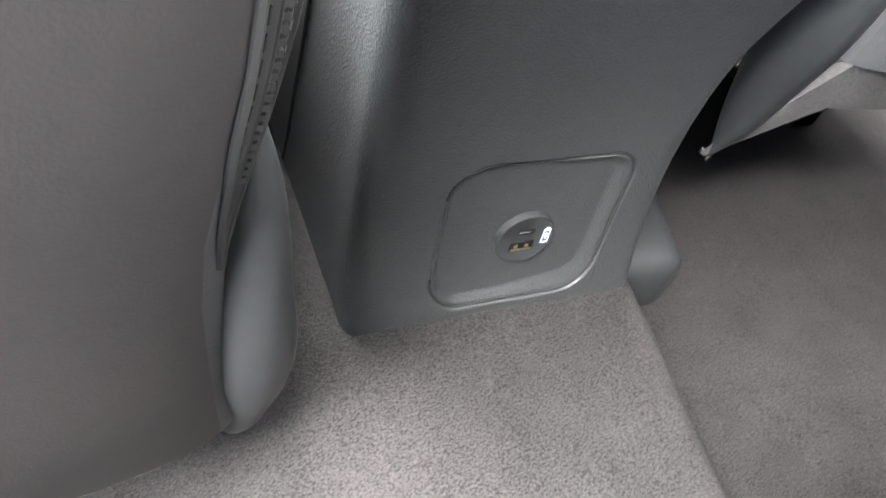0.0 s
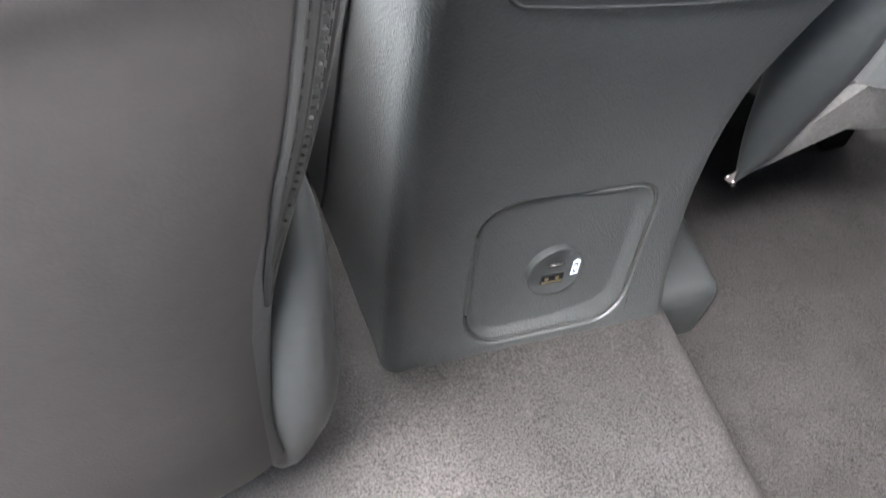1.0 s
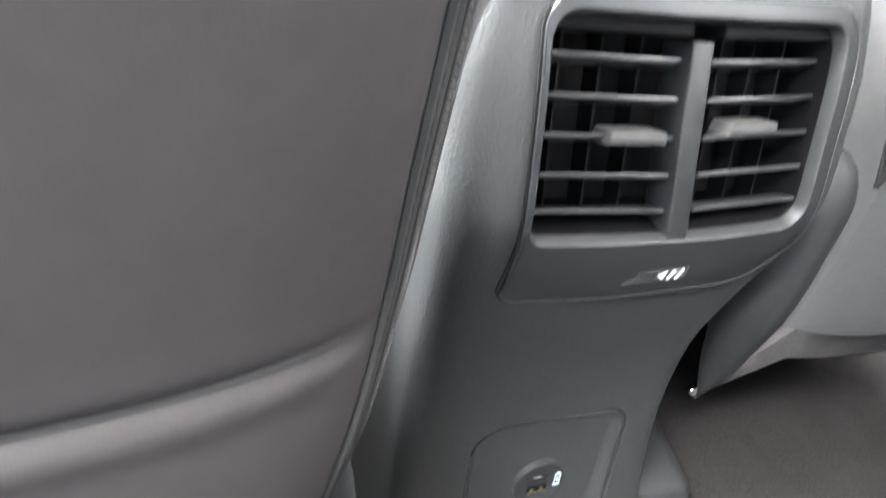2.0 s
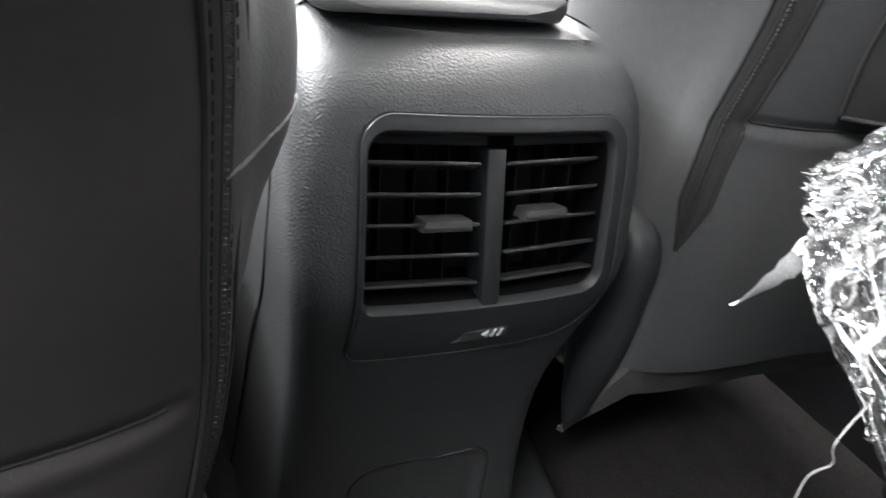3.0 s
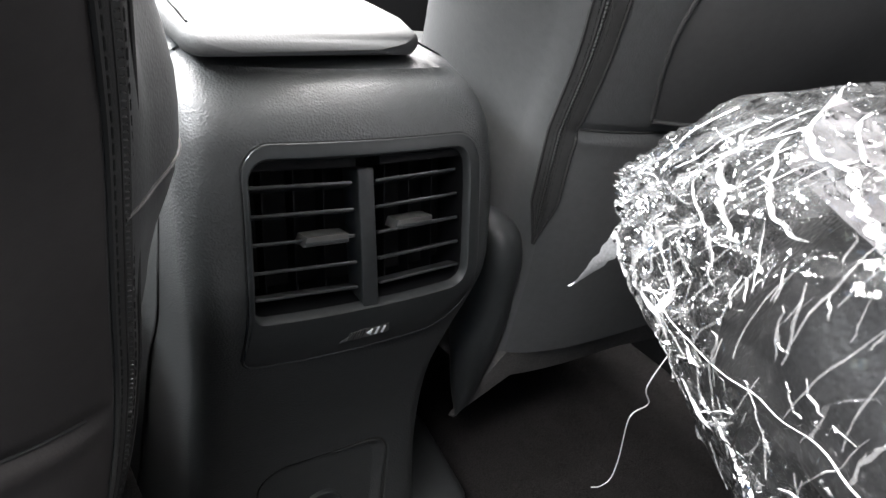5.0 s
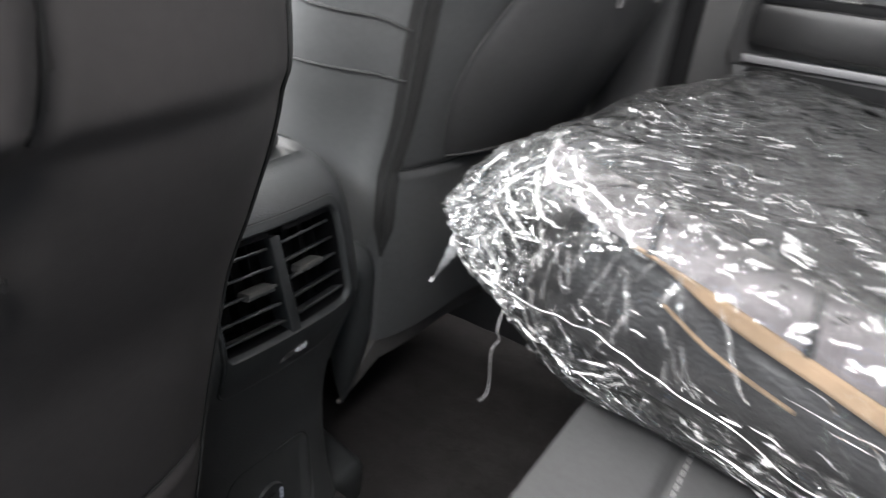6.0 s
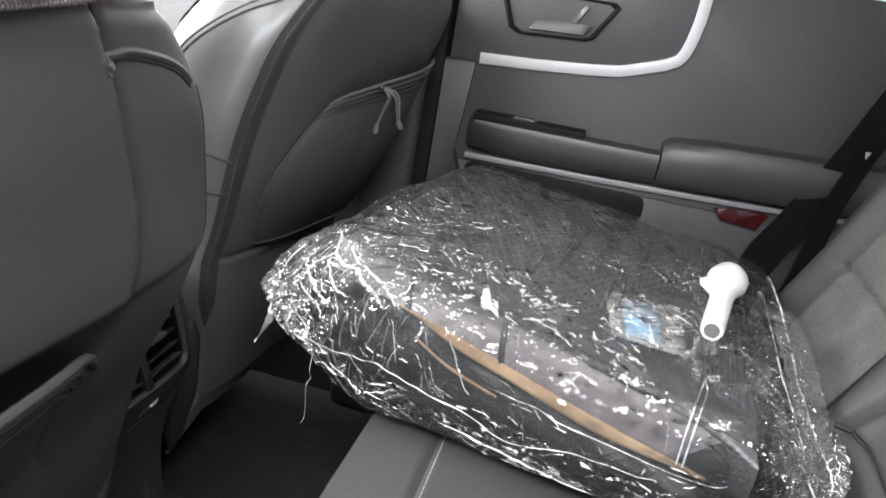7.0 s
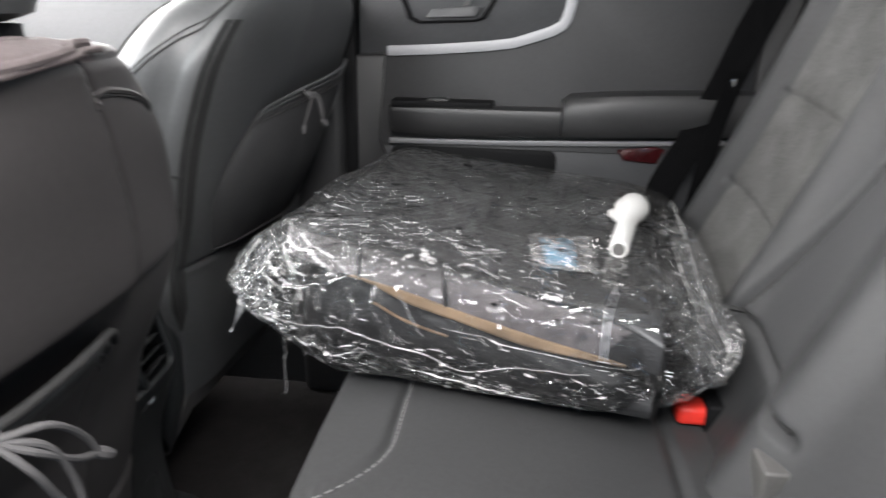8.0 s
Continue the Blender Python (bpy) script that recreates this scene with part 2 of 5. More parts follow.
    l.new(fr.outputs[0], share.inputs[0])
    l.new(share.outputs[0], mix.inputs[0]), l.new(veil.outputs[0], mix.inputs[1]), l.new(gloss.outputs[0], mix.inputs[2])
    l.new(mix.outputs[0], n["Material Output"].inputs[0])
    return m


FILM = film_material("clear_plastic_film", 0.05, 0.18, 0.02)
POUCH = film_material("sachet_film", 0.16, 0.48, 0.5)
# near-white veil puts the glints of folds and creases into the colour
FOLDGLINT = film_material("fold_glint_film", 0.55, 0.98, 0.2)


# ---- mesh helpers ----
def part(name, bm, mat, parent=None, label="", sharp=38):
    """Links a bmesh as one mesh object, under a thing or a part."""
    me = bpy.data.meshes.new(name)
    bmesh.ops.recalc_face_normals(bm, faces=bm.faces)
    for f in bm.faces:
        f.smooth = True
    bm.to_mesh(me)
    bm.free()
    me.set_sharp_from_angle(angle=radians(sharp))
    me.materials.append(mat)
    ob = new(name, me)
    if parent:
        ob.parent = parent
    if label:
        tagged(ob, label)
    return ob


def thing(name, label, category, group="", kind=""):
    ob = new(name)
    ob.empty_display_size = 0.05
    return tagged(ob, label, category, group, kind)


def loft(rings, closed=True, caps=True, skip=None):
    bm = bmesh.new()
    rows = [[bm.verts.new(p) for p in ring] for ring in rings]
    n = len(rows[0])
    for i in range(len(rows) - 1):
        for j in range(n if closed else n - 1):
            if skip and skip(i, j):
                continue
            k = (j + 1) % n
            bm.faces.new((rows[i][j], rows[i][k], rows[i + 1][k], rows[i + 1][j]))
    if caps and closed:
        bm.faces.new(rows[0][::-1]), bm.faces.new(rows[-1])
    return bm


def sheet(fn, nu, nv):
    """An open sheet from a function of u and v in 0..1."""
    return loft([[fn(j / nu, i / nv) for j in range(nu + 1)] for i in range(nv + 1)], closed=False, caps=False)


def tube(points, r, n=8, close=False):
    pts = [Vector(p) for p in points]
    rings = []
    up = Vector((0.13, 0.21, 0.97))
    for i, p in enumerate(pts):
        d = (pts[min(i + 1, len(pts) - 1)] - pts[max(i - 1, 0)]).normalized()
        a = d.cross(up)
        a = a.normalized() if a.length > 1e-4 else Vector((1, 0, 0))
        b = d.cross(a)
        rad = r(i / (len(pts) - 1)) if callable(r) else r
        rings.append([p + rad * (a * math.cos(t) + b * math.sin(t)) for t in (2 * math.pi * k / n for k in range(n))])
    return loft(rings)


def box(x0, x1, y0, y1, z0, z1, bevel=0.004, seg=3):
    bm = bmesh.new()
    bmesh.ops.create_cube(bm, size=1)
    for v in bm.verts:
        v.co = Vector(((x0 + x1) / 2 + v.co.x * (x1 - x0), (y0 + y1) / 2 + v.co.y * (y1 - y0), (z0 + z1) / 2 + v.co.z * (z1 - z0)))
    if bevel:
        bmesh.ops.bevel(bm, geom=list(bm.edges), offset=min(bevel, 0.45 * min(abs(x1 - x0), abs(y1 - y0), abs(z1 - z0))), segments=seg, profile=0.5, affect="EDGES")
    return bm


def join(*bms):
    """One bmesh out of several."""
    out = bmesh.new()
    for b in bms:
        me = bpy.data.meshes.new("join")
        b.to_mesh(me)
        b.free()
        out.from_mesh(me)
        bpy.data.meshes.remove(me)
    return out


def warp(bm, fn):
    for v in bm.verts:
        v.co = fn(v.co)
    return bm


def rrect(x0, x1, z0, z1, r, n=6):
    """A rounded rectangle as a loop of (x, z); r: one radius or four, from the lower left round."""
    rs = r if isinstance(r, (tuple, list)) else (r, r, r, r)
    out = []
    for (cx, cz, a), q in zip(((x0, z0, 180), (x1, z0, 270), (x1, z1, 0), (x0, z1, 90)), rs):
        sx, sz = (1 if cx == x0 else -1), (1 if cz == z0 else -1)
        for k in range(n + 1):
            t = radians(a + 90 * k / n)
            out.append((cx + sx * q + q * math.cos(t), cz + sz * q + q * math.sin(t)))
    return out


def prism(loop, y0, y1, bevel=0.002):
    """A flat plate with the outline loop of (x, z), from y0 (hidden side) to y1 (face)."""
    s = 1 if y1 > y0 else -1
    cx = sum(p[0] for p in loop) / len(loop)
    cz = sum(p[1] for p in loop) / len(loop)

    def ring(inset, y):
        res = []
        for x, z in loop:
            d = Vector((cx - x, cz - z))
            d = d.normalized() * min(inset, d.length * 0.9)
            res.append(Vector((x + d.x, y, z + d.y)))
        return res

    return loft([ring(0, y0), ring(0, y1 - s * bevel), ring(bevel * 0.3, y1 - s * bevel * 0.3), ring(bevel, y1)])


def smooth_curve(pts):
    """A smooth function through rows of (t, a, b, ...)."""
    t = np.array([p[0] for p in pts], float)
    v = np.array([p[1:] for p in pts], float)
    m = np.gradient(v, t, axis=0)

    def at(q):
        q = min(max(q, t[0]), t[-1])
        i = min(int(np.searchsorted(t, q, "right")) - 1, len(t) - 2)
        h = t[i + 1] - t[i]
        s = (q - t[i]) / h
        return (2 * s**3 - 3 * s**2 + 1) * v[i] + (s**3 - 2 * s**2 + s) * h * m[i] + (3 * s**2 - 2 * s**3) * v[i + 1] + (s**3 - s**2) * h * m[i + 1]

    return at


def spline(points, n=40):
    pts = [(i, *p) for i, p in enumerate(points)]
    f = smooth_curve(pts)
    return [Vector(f(k * (len(points) - 1) / n)) for k in range(n + 1)]


# ---- setting: floor, ground, shell ----
def floor_height(x, y):
    """The tunnel along the middle of the car and the footwells beside it."""
    right = 1 / (1 + math.exp(-(x - 0.135 - 0.10 * min(0.0, y - 0.03)) * 130))
    left = 1 / (1 + math.exp((x + 0.19) * 42))
    z = -0.10 * right - 0.08 * left
    return z + 0.0022 * noise.noise((x * 22, y * 22, 1.0)) + 0.0012 * noise.noise((x * 60, y * 60, 4.0))


carpet = part("floor", sheet(lambda u, v: (-0.72 + 1.44 * u, -1.05 + 2.05 * v, floor_height(-0.72 + 1.44 * u, -1.05 + 2.05 * v)), 220, 200), CARPET)
tagged(carpet, "grey speckled carpet over tunnel and footwells", "floor", kind="structure")
ground = part("ground", sheet(lambda u, v: (-300 + 600 * u, -300 + 600 * v, -0.55), 4, 4), ASPHALT)
tagged(ground, "grey asphalt outside the car", "ground", kind="structure")


def wall(name, bm, mat, label):
    return tagged(part(name, bm, mat), label, "wall", kind="structure")


ceiling = part("ceiling", box(-0.74, 0.80, -1.6, 0.42, 1.27, 1.31, 0.01), HEADLINER)
tagged(ceiling, "pale cloth headliner", "ceiling", kind="structure")
wall("wall_front", box(-0.74, 0.80, 0.78, 1.25, -0.2, 0.80, 0.06), BLACK, "black dashboard front wall")
wall("wall_rear", box(-0.74, 0.80, -1.7, -1.6, -0.2, 0.92, 0.03), DOORMID, "dark load bay rear wall")
wall("wall_right_front", join(box(0.72, 0.80, -0.02, 1.0, -0.2, 0.93, 0.01)), DOORGREY, "grey front door lining")
wall("wall_right_rear", box(0.72, 0.80, -1.6, -0.99, -0.2, 0.93, 0.01), DOORMID, "dark rear side lining")
wall("wall_left_front", box(-0.80, -0.72, 0.0, 1.0, -0.2, 0.93, 0.01), DOORMID, "dark front door lining")
wall("wall_left_rear", box(-0.80, -0.72, -1.6, -1.0, -0.2, 0.93, 0.01), DOORMID, "dark rear side lining")


# ---- centre console ----
CON = smooth_curve([  # height, rear face, half width
    (0.0, -0.001, 0.110), (0.03, 0.006, 0.108), (0.06, 0.010, 0.107), (0.12, 0.013, 0.105), (0.18, 0.008, 0.105), (0.24, -0.008, 0.107), (0.28, -0.02, 0.111), (0.307, -0.026, 0.114),
    (0.35, -0.018, 0.116), (0.40, -0.003, 0.115), (0.42, 0.006, 0.112), (0.435, 0.021, 0.107), (0.445, 0.04, 0.1), (0.4495, 0.058, 0.094), (0.451, 0.09, 0.09)])


def bow(z):
    return 0.010 * min(1.0, max(0.0, z) / 0.2)


def con_point(x, z, off=0.0):
    """A point on the console's rear face, off metres proud of it."""
    r, w = CON(z)
    r2, _ = CON(z + 0.004)
    r1, _ = CON(z - 0.004)
    slope = (r2 - r1) / 0.008
    n = Vector((0, -1, slope)).normalized()
    return Vector((x, r + bow(z) * (x / w) ** 2, z)) + n * off


def on_console(bm):
    """Lays a bmesh built in x, depth (y, minus towards the cabin) and z onto the rear face."""
    return warp(bm, lambda c: con_point(c.x, c.z, -c.y))


COLS = [-0.0805, -0.07, -0.058, -0.045, -0.03, -0.015, 0, 0.015, 0.03, 0.045, 0.058, 0.07, 0.0805]
LEVELS = [-0.08, -0.03, 0.0, 0.004, 0.03, 0.05, 0.07, 0.09, 0.11, 0.137, 0.16, 0.18, 0.2, 0.22, 0.24, 0.255, 0.2735, 0.29, 0.307, 0.32, 0.335, 0.35, 0.365, 0.38, 0.395,
          0.4075, 0.415, 0.42, 0.426, 0.431, 0.436, 0.441, 0.445, 0.4475, 0.4495, 0.451]


def console_ring(z):
    r, w = CON(z)
    c = 0.013 + 0.013 * min(1, max(0, z) / 0.2)
    pts = [(-w - 0.016, 0.6), (-w - 0.013, 0.4), (-w - 0.009, 0.2), (-w - 0.003, 0.08), (-w, r + c + 0.012)]
    pts += [(-w + c - c * math.cos(a), r + c - c * math.sin(a) + bow(z) * (1 - c / w) ** 2) for a in (radians(d) for d in range(10, 90, 10))]
    pts += [(max(-(w - c), min(w - c, x)), r + bow(z) * (x / w) ** 2) for x in COLS]
    pts += [(w - c + c * math.sin(a), r + c - c * math.cos(a) + bow(z) * (1 - c / w) ** 2) for a in (radians(d) for d in range(10, 90, 10))]
    pts += [(w, r + c + 0.012), (w + 0.003, 0.08), (w + 0.009, 0.2), (w + 0.013, 0.4), (w + 0.016, 0.6)]
    return [Vector((x, y, z)) for x, y in pts]


def console_hole(i, j):
    z, c = LEVELS[i], j - 13
    if 0 <= c < 12:
        if 0.004 <= z < 0.137 and 1 <= c < 11:
            return True
        if 0.2735 <= z < 0.4075:
            return True
    return False


def fall(y):
    """The console's top slopes down towards the gear lever."""
    return 0.16 * max(0.0, y - 0.2)


def sloped(bm):
    return warp(bm, lambda c: Vector((c.x, c.y, c.z - fall(c.y) * min(1.0, max(0.0, c.z / 0.45)))))


console = thing("center_console", "black grained plastic centre console with rear vents", "console")
body = part("body", sloped(loft([console_ring(z) for z in LEVELS], closed=False, caps=False, skip=console_hole)), GRAINED, console)
part("base", box(-0.09, 0.09, 0.06, 0.6, 0.0, 0.36, 0.0), BLACK, console)
SIDE_SEAM = smooth_curve([(0.0, 0.16), (0.11, 0.14), (0.185, 0.12), (0.27, 0.075), (0.325, 0.052), (0.43, 0.046)])
for side in (-1, 1):
    seam = []
    for z in np.linspace(0.0, 0.43, 50):
        y, w = SIDE_SEAM(z)[0], CON(z)[1]
        x = w + (0.003 * (y - 0.04) / 0.04 if y < 0.08 else 0.003 + 0.006 * (y - 0.08) / 0.12)
        seam.append(Vector((side * max(x, w), y, z)))
    part("side_seam", tube(seam, 0.0017, 6), SEAM, console)


def usb_recess(u, v):
    x, z = -0.07 + 0.14 * u, 0.004 + 0.133 * v
    qx, qz = abs(x - 0.006) - (0.061 - 0.026), abs(z - 0.068) - (0.060 - 0.026)
    d = math.hypot(max(qx, 0), max(qz, 0)) + min(max(qx, qz), 0) - 0.026
    soft = 0.004 + 0.009 * max(0, x) / 0.05 + 0.010 * max(0, 0.045 - z) / 0.04
    k = min(max(-d / soft, 0), 1)
    k = k * k * (3 - 2 * k)
    return con_point(x, z, -0.0042 * k - 0.0030 * math.exp(-((d / 0.0012) ** 2)))


usb = part("usb_panel", sheet(usb_recess, 180, 170), GRAINED, console, "satin black recessed panel with charging ports")
UX, UZ = 0.0045, 0.0615


def disc(cx, cz, r0, r1, o0, o1, n=40):
    """A round boss on the console, o0 to o1 proud."""
    def ring(r, o):
        return [Vector((cx + r * math.cos(t), -o, cz + r * math.sin(t))) for t in (2 * math.pi * k / n for k in range(n))]
    return on_console(loft([ring(r0, o0), ring(r0, o1 - 0.0012), ring(r0 - 0.0004, o1 - 0.0004), ring(r1, o1), ring(r1 - 0.0012, o1 - 0.0007)]))


def larger(bm, k=1.24):
    return warp(bm, lambda c: Vector((UX + (c.x - UX) * k, c.y, UZ + (c.z - UZ) * k)))


part("panel_gap", tube([con_point(x, z, -0.0016) for x, z in rrect(-0.055, 0.067, 0.008, 0.128, 0.026, 10)], 0.0011, 6, True), SEAM, usb)
part("port_housing", disc(UX, UZ, 0.0205, 0.0192, -0.008, 0.0005), SATIN, usb)
part("usb_c_port", on_console(larger(prism(rrect(UX - 0.0055, UX + 0.0042, UZ + 0.0042, UZ + 0.0072, 0.0014), 0.004, -0.0006, 0.0002))), BLACK, usb)
part("usb_c_tongue", on_console(larger(box(UX - 0.0048, UX + 0.0034, -0.0009, 0.002, UZ + 0.0051, UZ + 0.0062, 0.0002, 1))), CHROME, usb)
part("usb_a_port", on_console(larger(box(UX - 0.0078, UX + 0.0052, -0.0006, 0.004, UZ - 0.0072, UZ - 0.0012, 0.0002, 1))), BLACK, usb)
part("usb_a_shell", on_console(larger(box(UX - 0.0074, UX + 0.0048, -0.0010, 0.002, UZ - 0.0070, UZ - 0.0055, 0.0002, 1))), GOLD, usb)
for dx in (-0.0048, 0.0014):
    part("contact", on_console(larger(box(UX + dx - 0.0012, UX + dx + 0.0012, -0.0012, 0.002, UZ - 0.0048, UZ - 0.0030, 0.0005, 2))), GOLD, usb)
mark = join(*[on_console(larger(box(x0, x1, -0.0009, 0.0, z0, z1, 0, 1))) for x0, x1, z0, z1 in (
    (0.0100, 0.0104, -0.004, 0.004), (0.0134, 0.0138, -0.004, 0.004), (0.0098, 0.0140, -0.0046, -0.0039), (0.0098, 0.0140, 0.0039, 0.0046), (0.0108, 0.0131, 0.0050, 0.0056),
    (0.0112, 0.0127, -0.0006, 0.0006), (0.0116, 0.0123, -0.002, 0.002)) for x0, x1, z0, z1 in ((x0 + UX - 0.0005, x1 + UX - 0.0005, z0 + UZ + 0.001, z1 + UZ + 0.001),)])
part("charge_symbol", mark, MARKBLUE, usb, "white printed charging symbol")

# rear air vents
PX, PR, PZ0, PZ1 = 0.0825, 0.091, 0.264, 0.4135
OX, OZ0, OZ1 = 0.0805, 0.307, 0.4062


def lerp_loop(a, b, t):
    return [(p[0] + (q[0] - p[0]) * t, p[1] + (q[1] - p[1]) * t) for p, q in zip(a, b)]


outer = rrect(-PX, PR, PZ0, PZ1, (0.010, 0.038, 0.020, 0.018), 8)
inner = rrect(-OX, OX, OZ0, OZ1, (0.008, 0.014, 0.013, 0.014), 8)
small = rrect(-OX + 0.002, OX - 0.002, OZ0 + 0.002, OZ1 - 0.002, (0.006, 0.012, 0.011, 0.012), 8)


def dense(loop):
    """More points on the four straight sides."""
    out = []
    for i, p in enumerate(loop):
        out.append(p)
        if LONG[i]:
            q = loop[(i + 1) % len(loop)]
            out += [(p[0] + (q[0] - p[0]) * k / 12, p[1] + (q[1] - p[1]) * k / 12) for k in range(1, 12)]
    return out


gap = rrect(-PX - 0.0012, PR + 0.0012, PZ0 - 0.0012, PZ1 + 0.0012, (0.011, 0.039, 0.021, 0.019), 8)
LONG = [math.hypot(p[0] - q[0], p[1] - q[1]) > 0.02 for p, q in zip(outer, outer[1:] + outer[:1])]
outer, inner, small, gap = dense(outer), dense(inner), dense(small), dense(gap)


def level(loop, o):
    return [Vector((x, -o, z)) for x, z in loop]


frame_rings = [level(outer, -0.004), level(outer, 0.0022), level(lerp_loop(outer, inner, 0.08), 0.0030), level(lerp_loop(outer, inner, 0.5), 0.0034), level(lerp_loop(outer, inner, 0.8), 0.0040),
               level(inner, 0.0040), level(lerp_loop(inner, small, 0.5), 0.0028), level(small, -0.003)]
vent = part("vent_panel", on_console(loft(frame_rings, caps=False)), SATIN, console, "satin black vent surround with rounded corners")
part("vent_gap", on_console(loft([level(gap, o) for o in (-0.003, 0.0014)] + [level(outer, 0.0014)], caps=False)), SEAM, vent)
# paler tube added to draw the highlight along the panel's edge
part("rim_highlight", on_console(tube(level(lerp_loop(outer, inner, 0.03), 0.0026), 0.0006, 6, True)), SLAT, vent, "thin paler tube as the vent panel's edge highlight")
part("duct", on_console(loft([level(small, -0.003), level(small, -0.034)], caps=False)), BLACK, vent)
part("duct_back", on_console(box(-OX - 0.002, OX + 0.002, 0.033, 0.036, OZ0 - 0.004, OZ1 + 0.004, 0)), BLACK, vent)
def sink(z):
    """The vent's insert leans back: its top lies deeper than its foot."""
    return 0.0095 * min(1.0, max(0.0, (z - OZ0) / (OZ1 - OZ0)))


def sunk(bm):
    return on_console(warp(bm, lambda c: Vector((c.x, c.y + sink(c.z), c.z))))


part("center_bar", sunk(box(-0.0062, 0.0056, -0.0030, 0.02, OZ0 - 0.001, OZ1 - 0.009, 0.0012)), SATIN, vent)
for side in (-1, 1):
    xa, xb = (0.0085, OX - 0.0035) if side > 0 else (-OX + 0.0035, -0.0085)
    for k in range(5):
        zc = 0.3885 - 0.0170 * k
        slat = box(xa, xb, 0.0, 0.014, -0.0011, 0.0011, 0.0008, 2)
        slat = warp(slat, lambda c: Vector((c.x, c.y + 0.0015, c.z + zc - 0.30 * (c.y - 0.001) + 0.0006 * (c.x / OX) ** 2)))
        part("slat", sunk(slat), SLAT, vent)
    for k in range(3):
        xv = xa + (xb - xa) * (k + 0.6) / 3.4
        part("vane", on_console(box(xv - 0.0006, xv + 0.0006, 0.017, 0.03, OZ0 + 0.004, OZ1 - 0.006, 0)), BLACK, vent)
    part("upper_lip", on_console(box(xa, xb, 0.003, 0.02, OZ1 - 0.0075, OZ1 - 0.0015, 0.001)), BLACK, vent)
    kx = -0.031 if side < 0 else 0.035
    zk = 0.3885 - 0.0170 * 2 + (0.0005 if side < 0 else 0.004)
    knob = prism([(kx - 0.0155, zk - 0.0026), (kx + 0.0155, zk - 0.0026), (kx + 0.0155, zk + 0.0030), (kx + 0.006, zk + 0.0036), (kx - 0.013, zk + 0.0032)], 0.012, -0.0028, 0.001)
    part("knob", sunk(knob), KNOB, vent, "grey vent direction knob")
    part("knob_grip", sunk(box(kx - 0.0145, kx + 0.0145, -0.0034, 0.0, zk - 0.0022, zk + 0.0002, 0.0006, 2)), SATIN, vent)
SX = 0.008


def slid(loop, y0, y1, bevel):
    return on_console(prism([(x + SX, z) for x, z in loop], y0, y1, bevel))


slider = part("airflow_slider", slid([(-0.026, 0.2765), (0.011, 0.2770), (0.0135, 0.2785), (0.0115, 0.2880), (-0.012, 0.2877), (-0.0165, 0.2862)], 0.004, -0.0036, 0.0012), KNOB, vent, "grey ridged airflow slider")
part("slider_slot", slid([(-0.030, 0.2750), (0.0165, 0.2755), (0.0165, 0.2772), (0.012, 0.2893), (-0.013, 0.2890), (-0.020, 0.2860)], 0.001, -0.0021, 0.0004), BLACK, vent)
part("arrow_mark", slid([(-0.0065, 0.2822), (-0.0022, 0.2790), (-0.0022, 0.2854)], 0.0, -0.0041, 0.0002), WHITEMARK, slider)
for dx in (0.0, 0.0052):
    part("bar_mark", slid([(dx + 0.0008, 0.2788), (dx + 0.0026, 0.2788), (dx + 0.0032, 0.2858), (dx + 0.0014, 0.2858)], 0.0, -0.0041, 0.0002), WHITEMARK, slider)
for k in range(6):
    part("rib", slid([(-0.0205 + 0.0022 * k, 0.2772), (-0.0198 + 0.0022 * k, 0.2772), (-0.0188 + 0.0022 * k, 0.2862), (-0.0195 + 0.0022 * k, 0.2862)], 0.0, -0.0040, 0.0002), SATIN, slider)

# armrest lid
LID = smooth_curve([  # along, left edge, right edge, underside, top
    (0.036, -0.072, 0.030, 0.4565, 0.4585), (0.040, -0.090, 0.050, 0.4548, 0.4610), (0.046, -0.098, 0.062, 0.4535, 0.4640), (0.065, -0.102, 0.070, 0.4535, 0.4680), (0.12, -0.103, 0.072, 0.4535, 0.4710), (0.2, -0.102, 0.073, 0.4535, 0.4700),
    (0.32, -0.10, 0.073, 0.4535, 0.4700), (0.45, -0.098, 0.072, 0.4535, 0.4690), (0.53, -0.092, 0.068, 0.4535, 0.4670), (0.545, -0.08, 0.05, 0.455, 0.463)])


def lid_ring(y):
    x0, x1, z0, z1 = LID(y)
    ring = []
    for x, z in rrect(x0, x1, z0, z1, 0.48 * (z1 - z0), 5):
        q = (x - (x0 + x1) / 2) / ((x1 - x0) / 2)
        ring.append(Vector((x, y + 0.014 * max(0.0, 1 - (y - 0.036) / 0.2) * max(0.0, q) ** 2, z + 0.006 * (1 - q * q) * (z > (z0 + z1) / 2) - fall(y))))
    return ring


lid = part("armrest_lid", loft([lid_ring(y) for y in (0.036, 0.038, 0.041, 0.046, 0.054, 0.065, 0.085, 0.12, 0.16, 0.2, 0.25, 0.32, 0.38, 0.45, 0.5, 0.53, 0.545)]), LIDSKIN, console, "padded grey leatherette armrest lid")
for dx in (0.016, 0.022):
    part("stitch_line", tube([max(lid_ring(y), key=lambda p: p.z - 40 * abs(p.x - (LID(y)[0] + dx))) + Vector((0, 0, 0.0004)) for y in np.linspace(0.062, 0.36, 20)], 0.0008, 5), SEAM, lid)
part("gear_area", box(-0.12, 0.12, 0.55, 0.77, 0.1, 0.37, 0.03), SATIN, console)


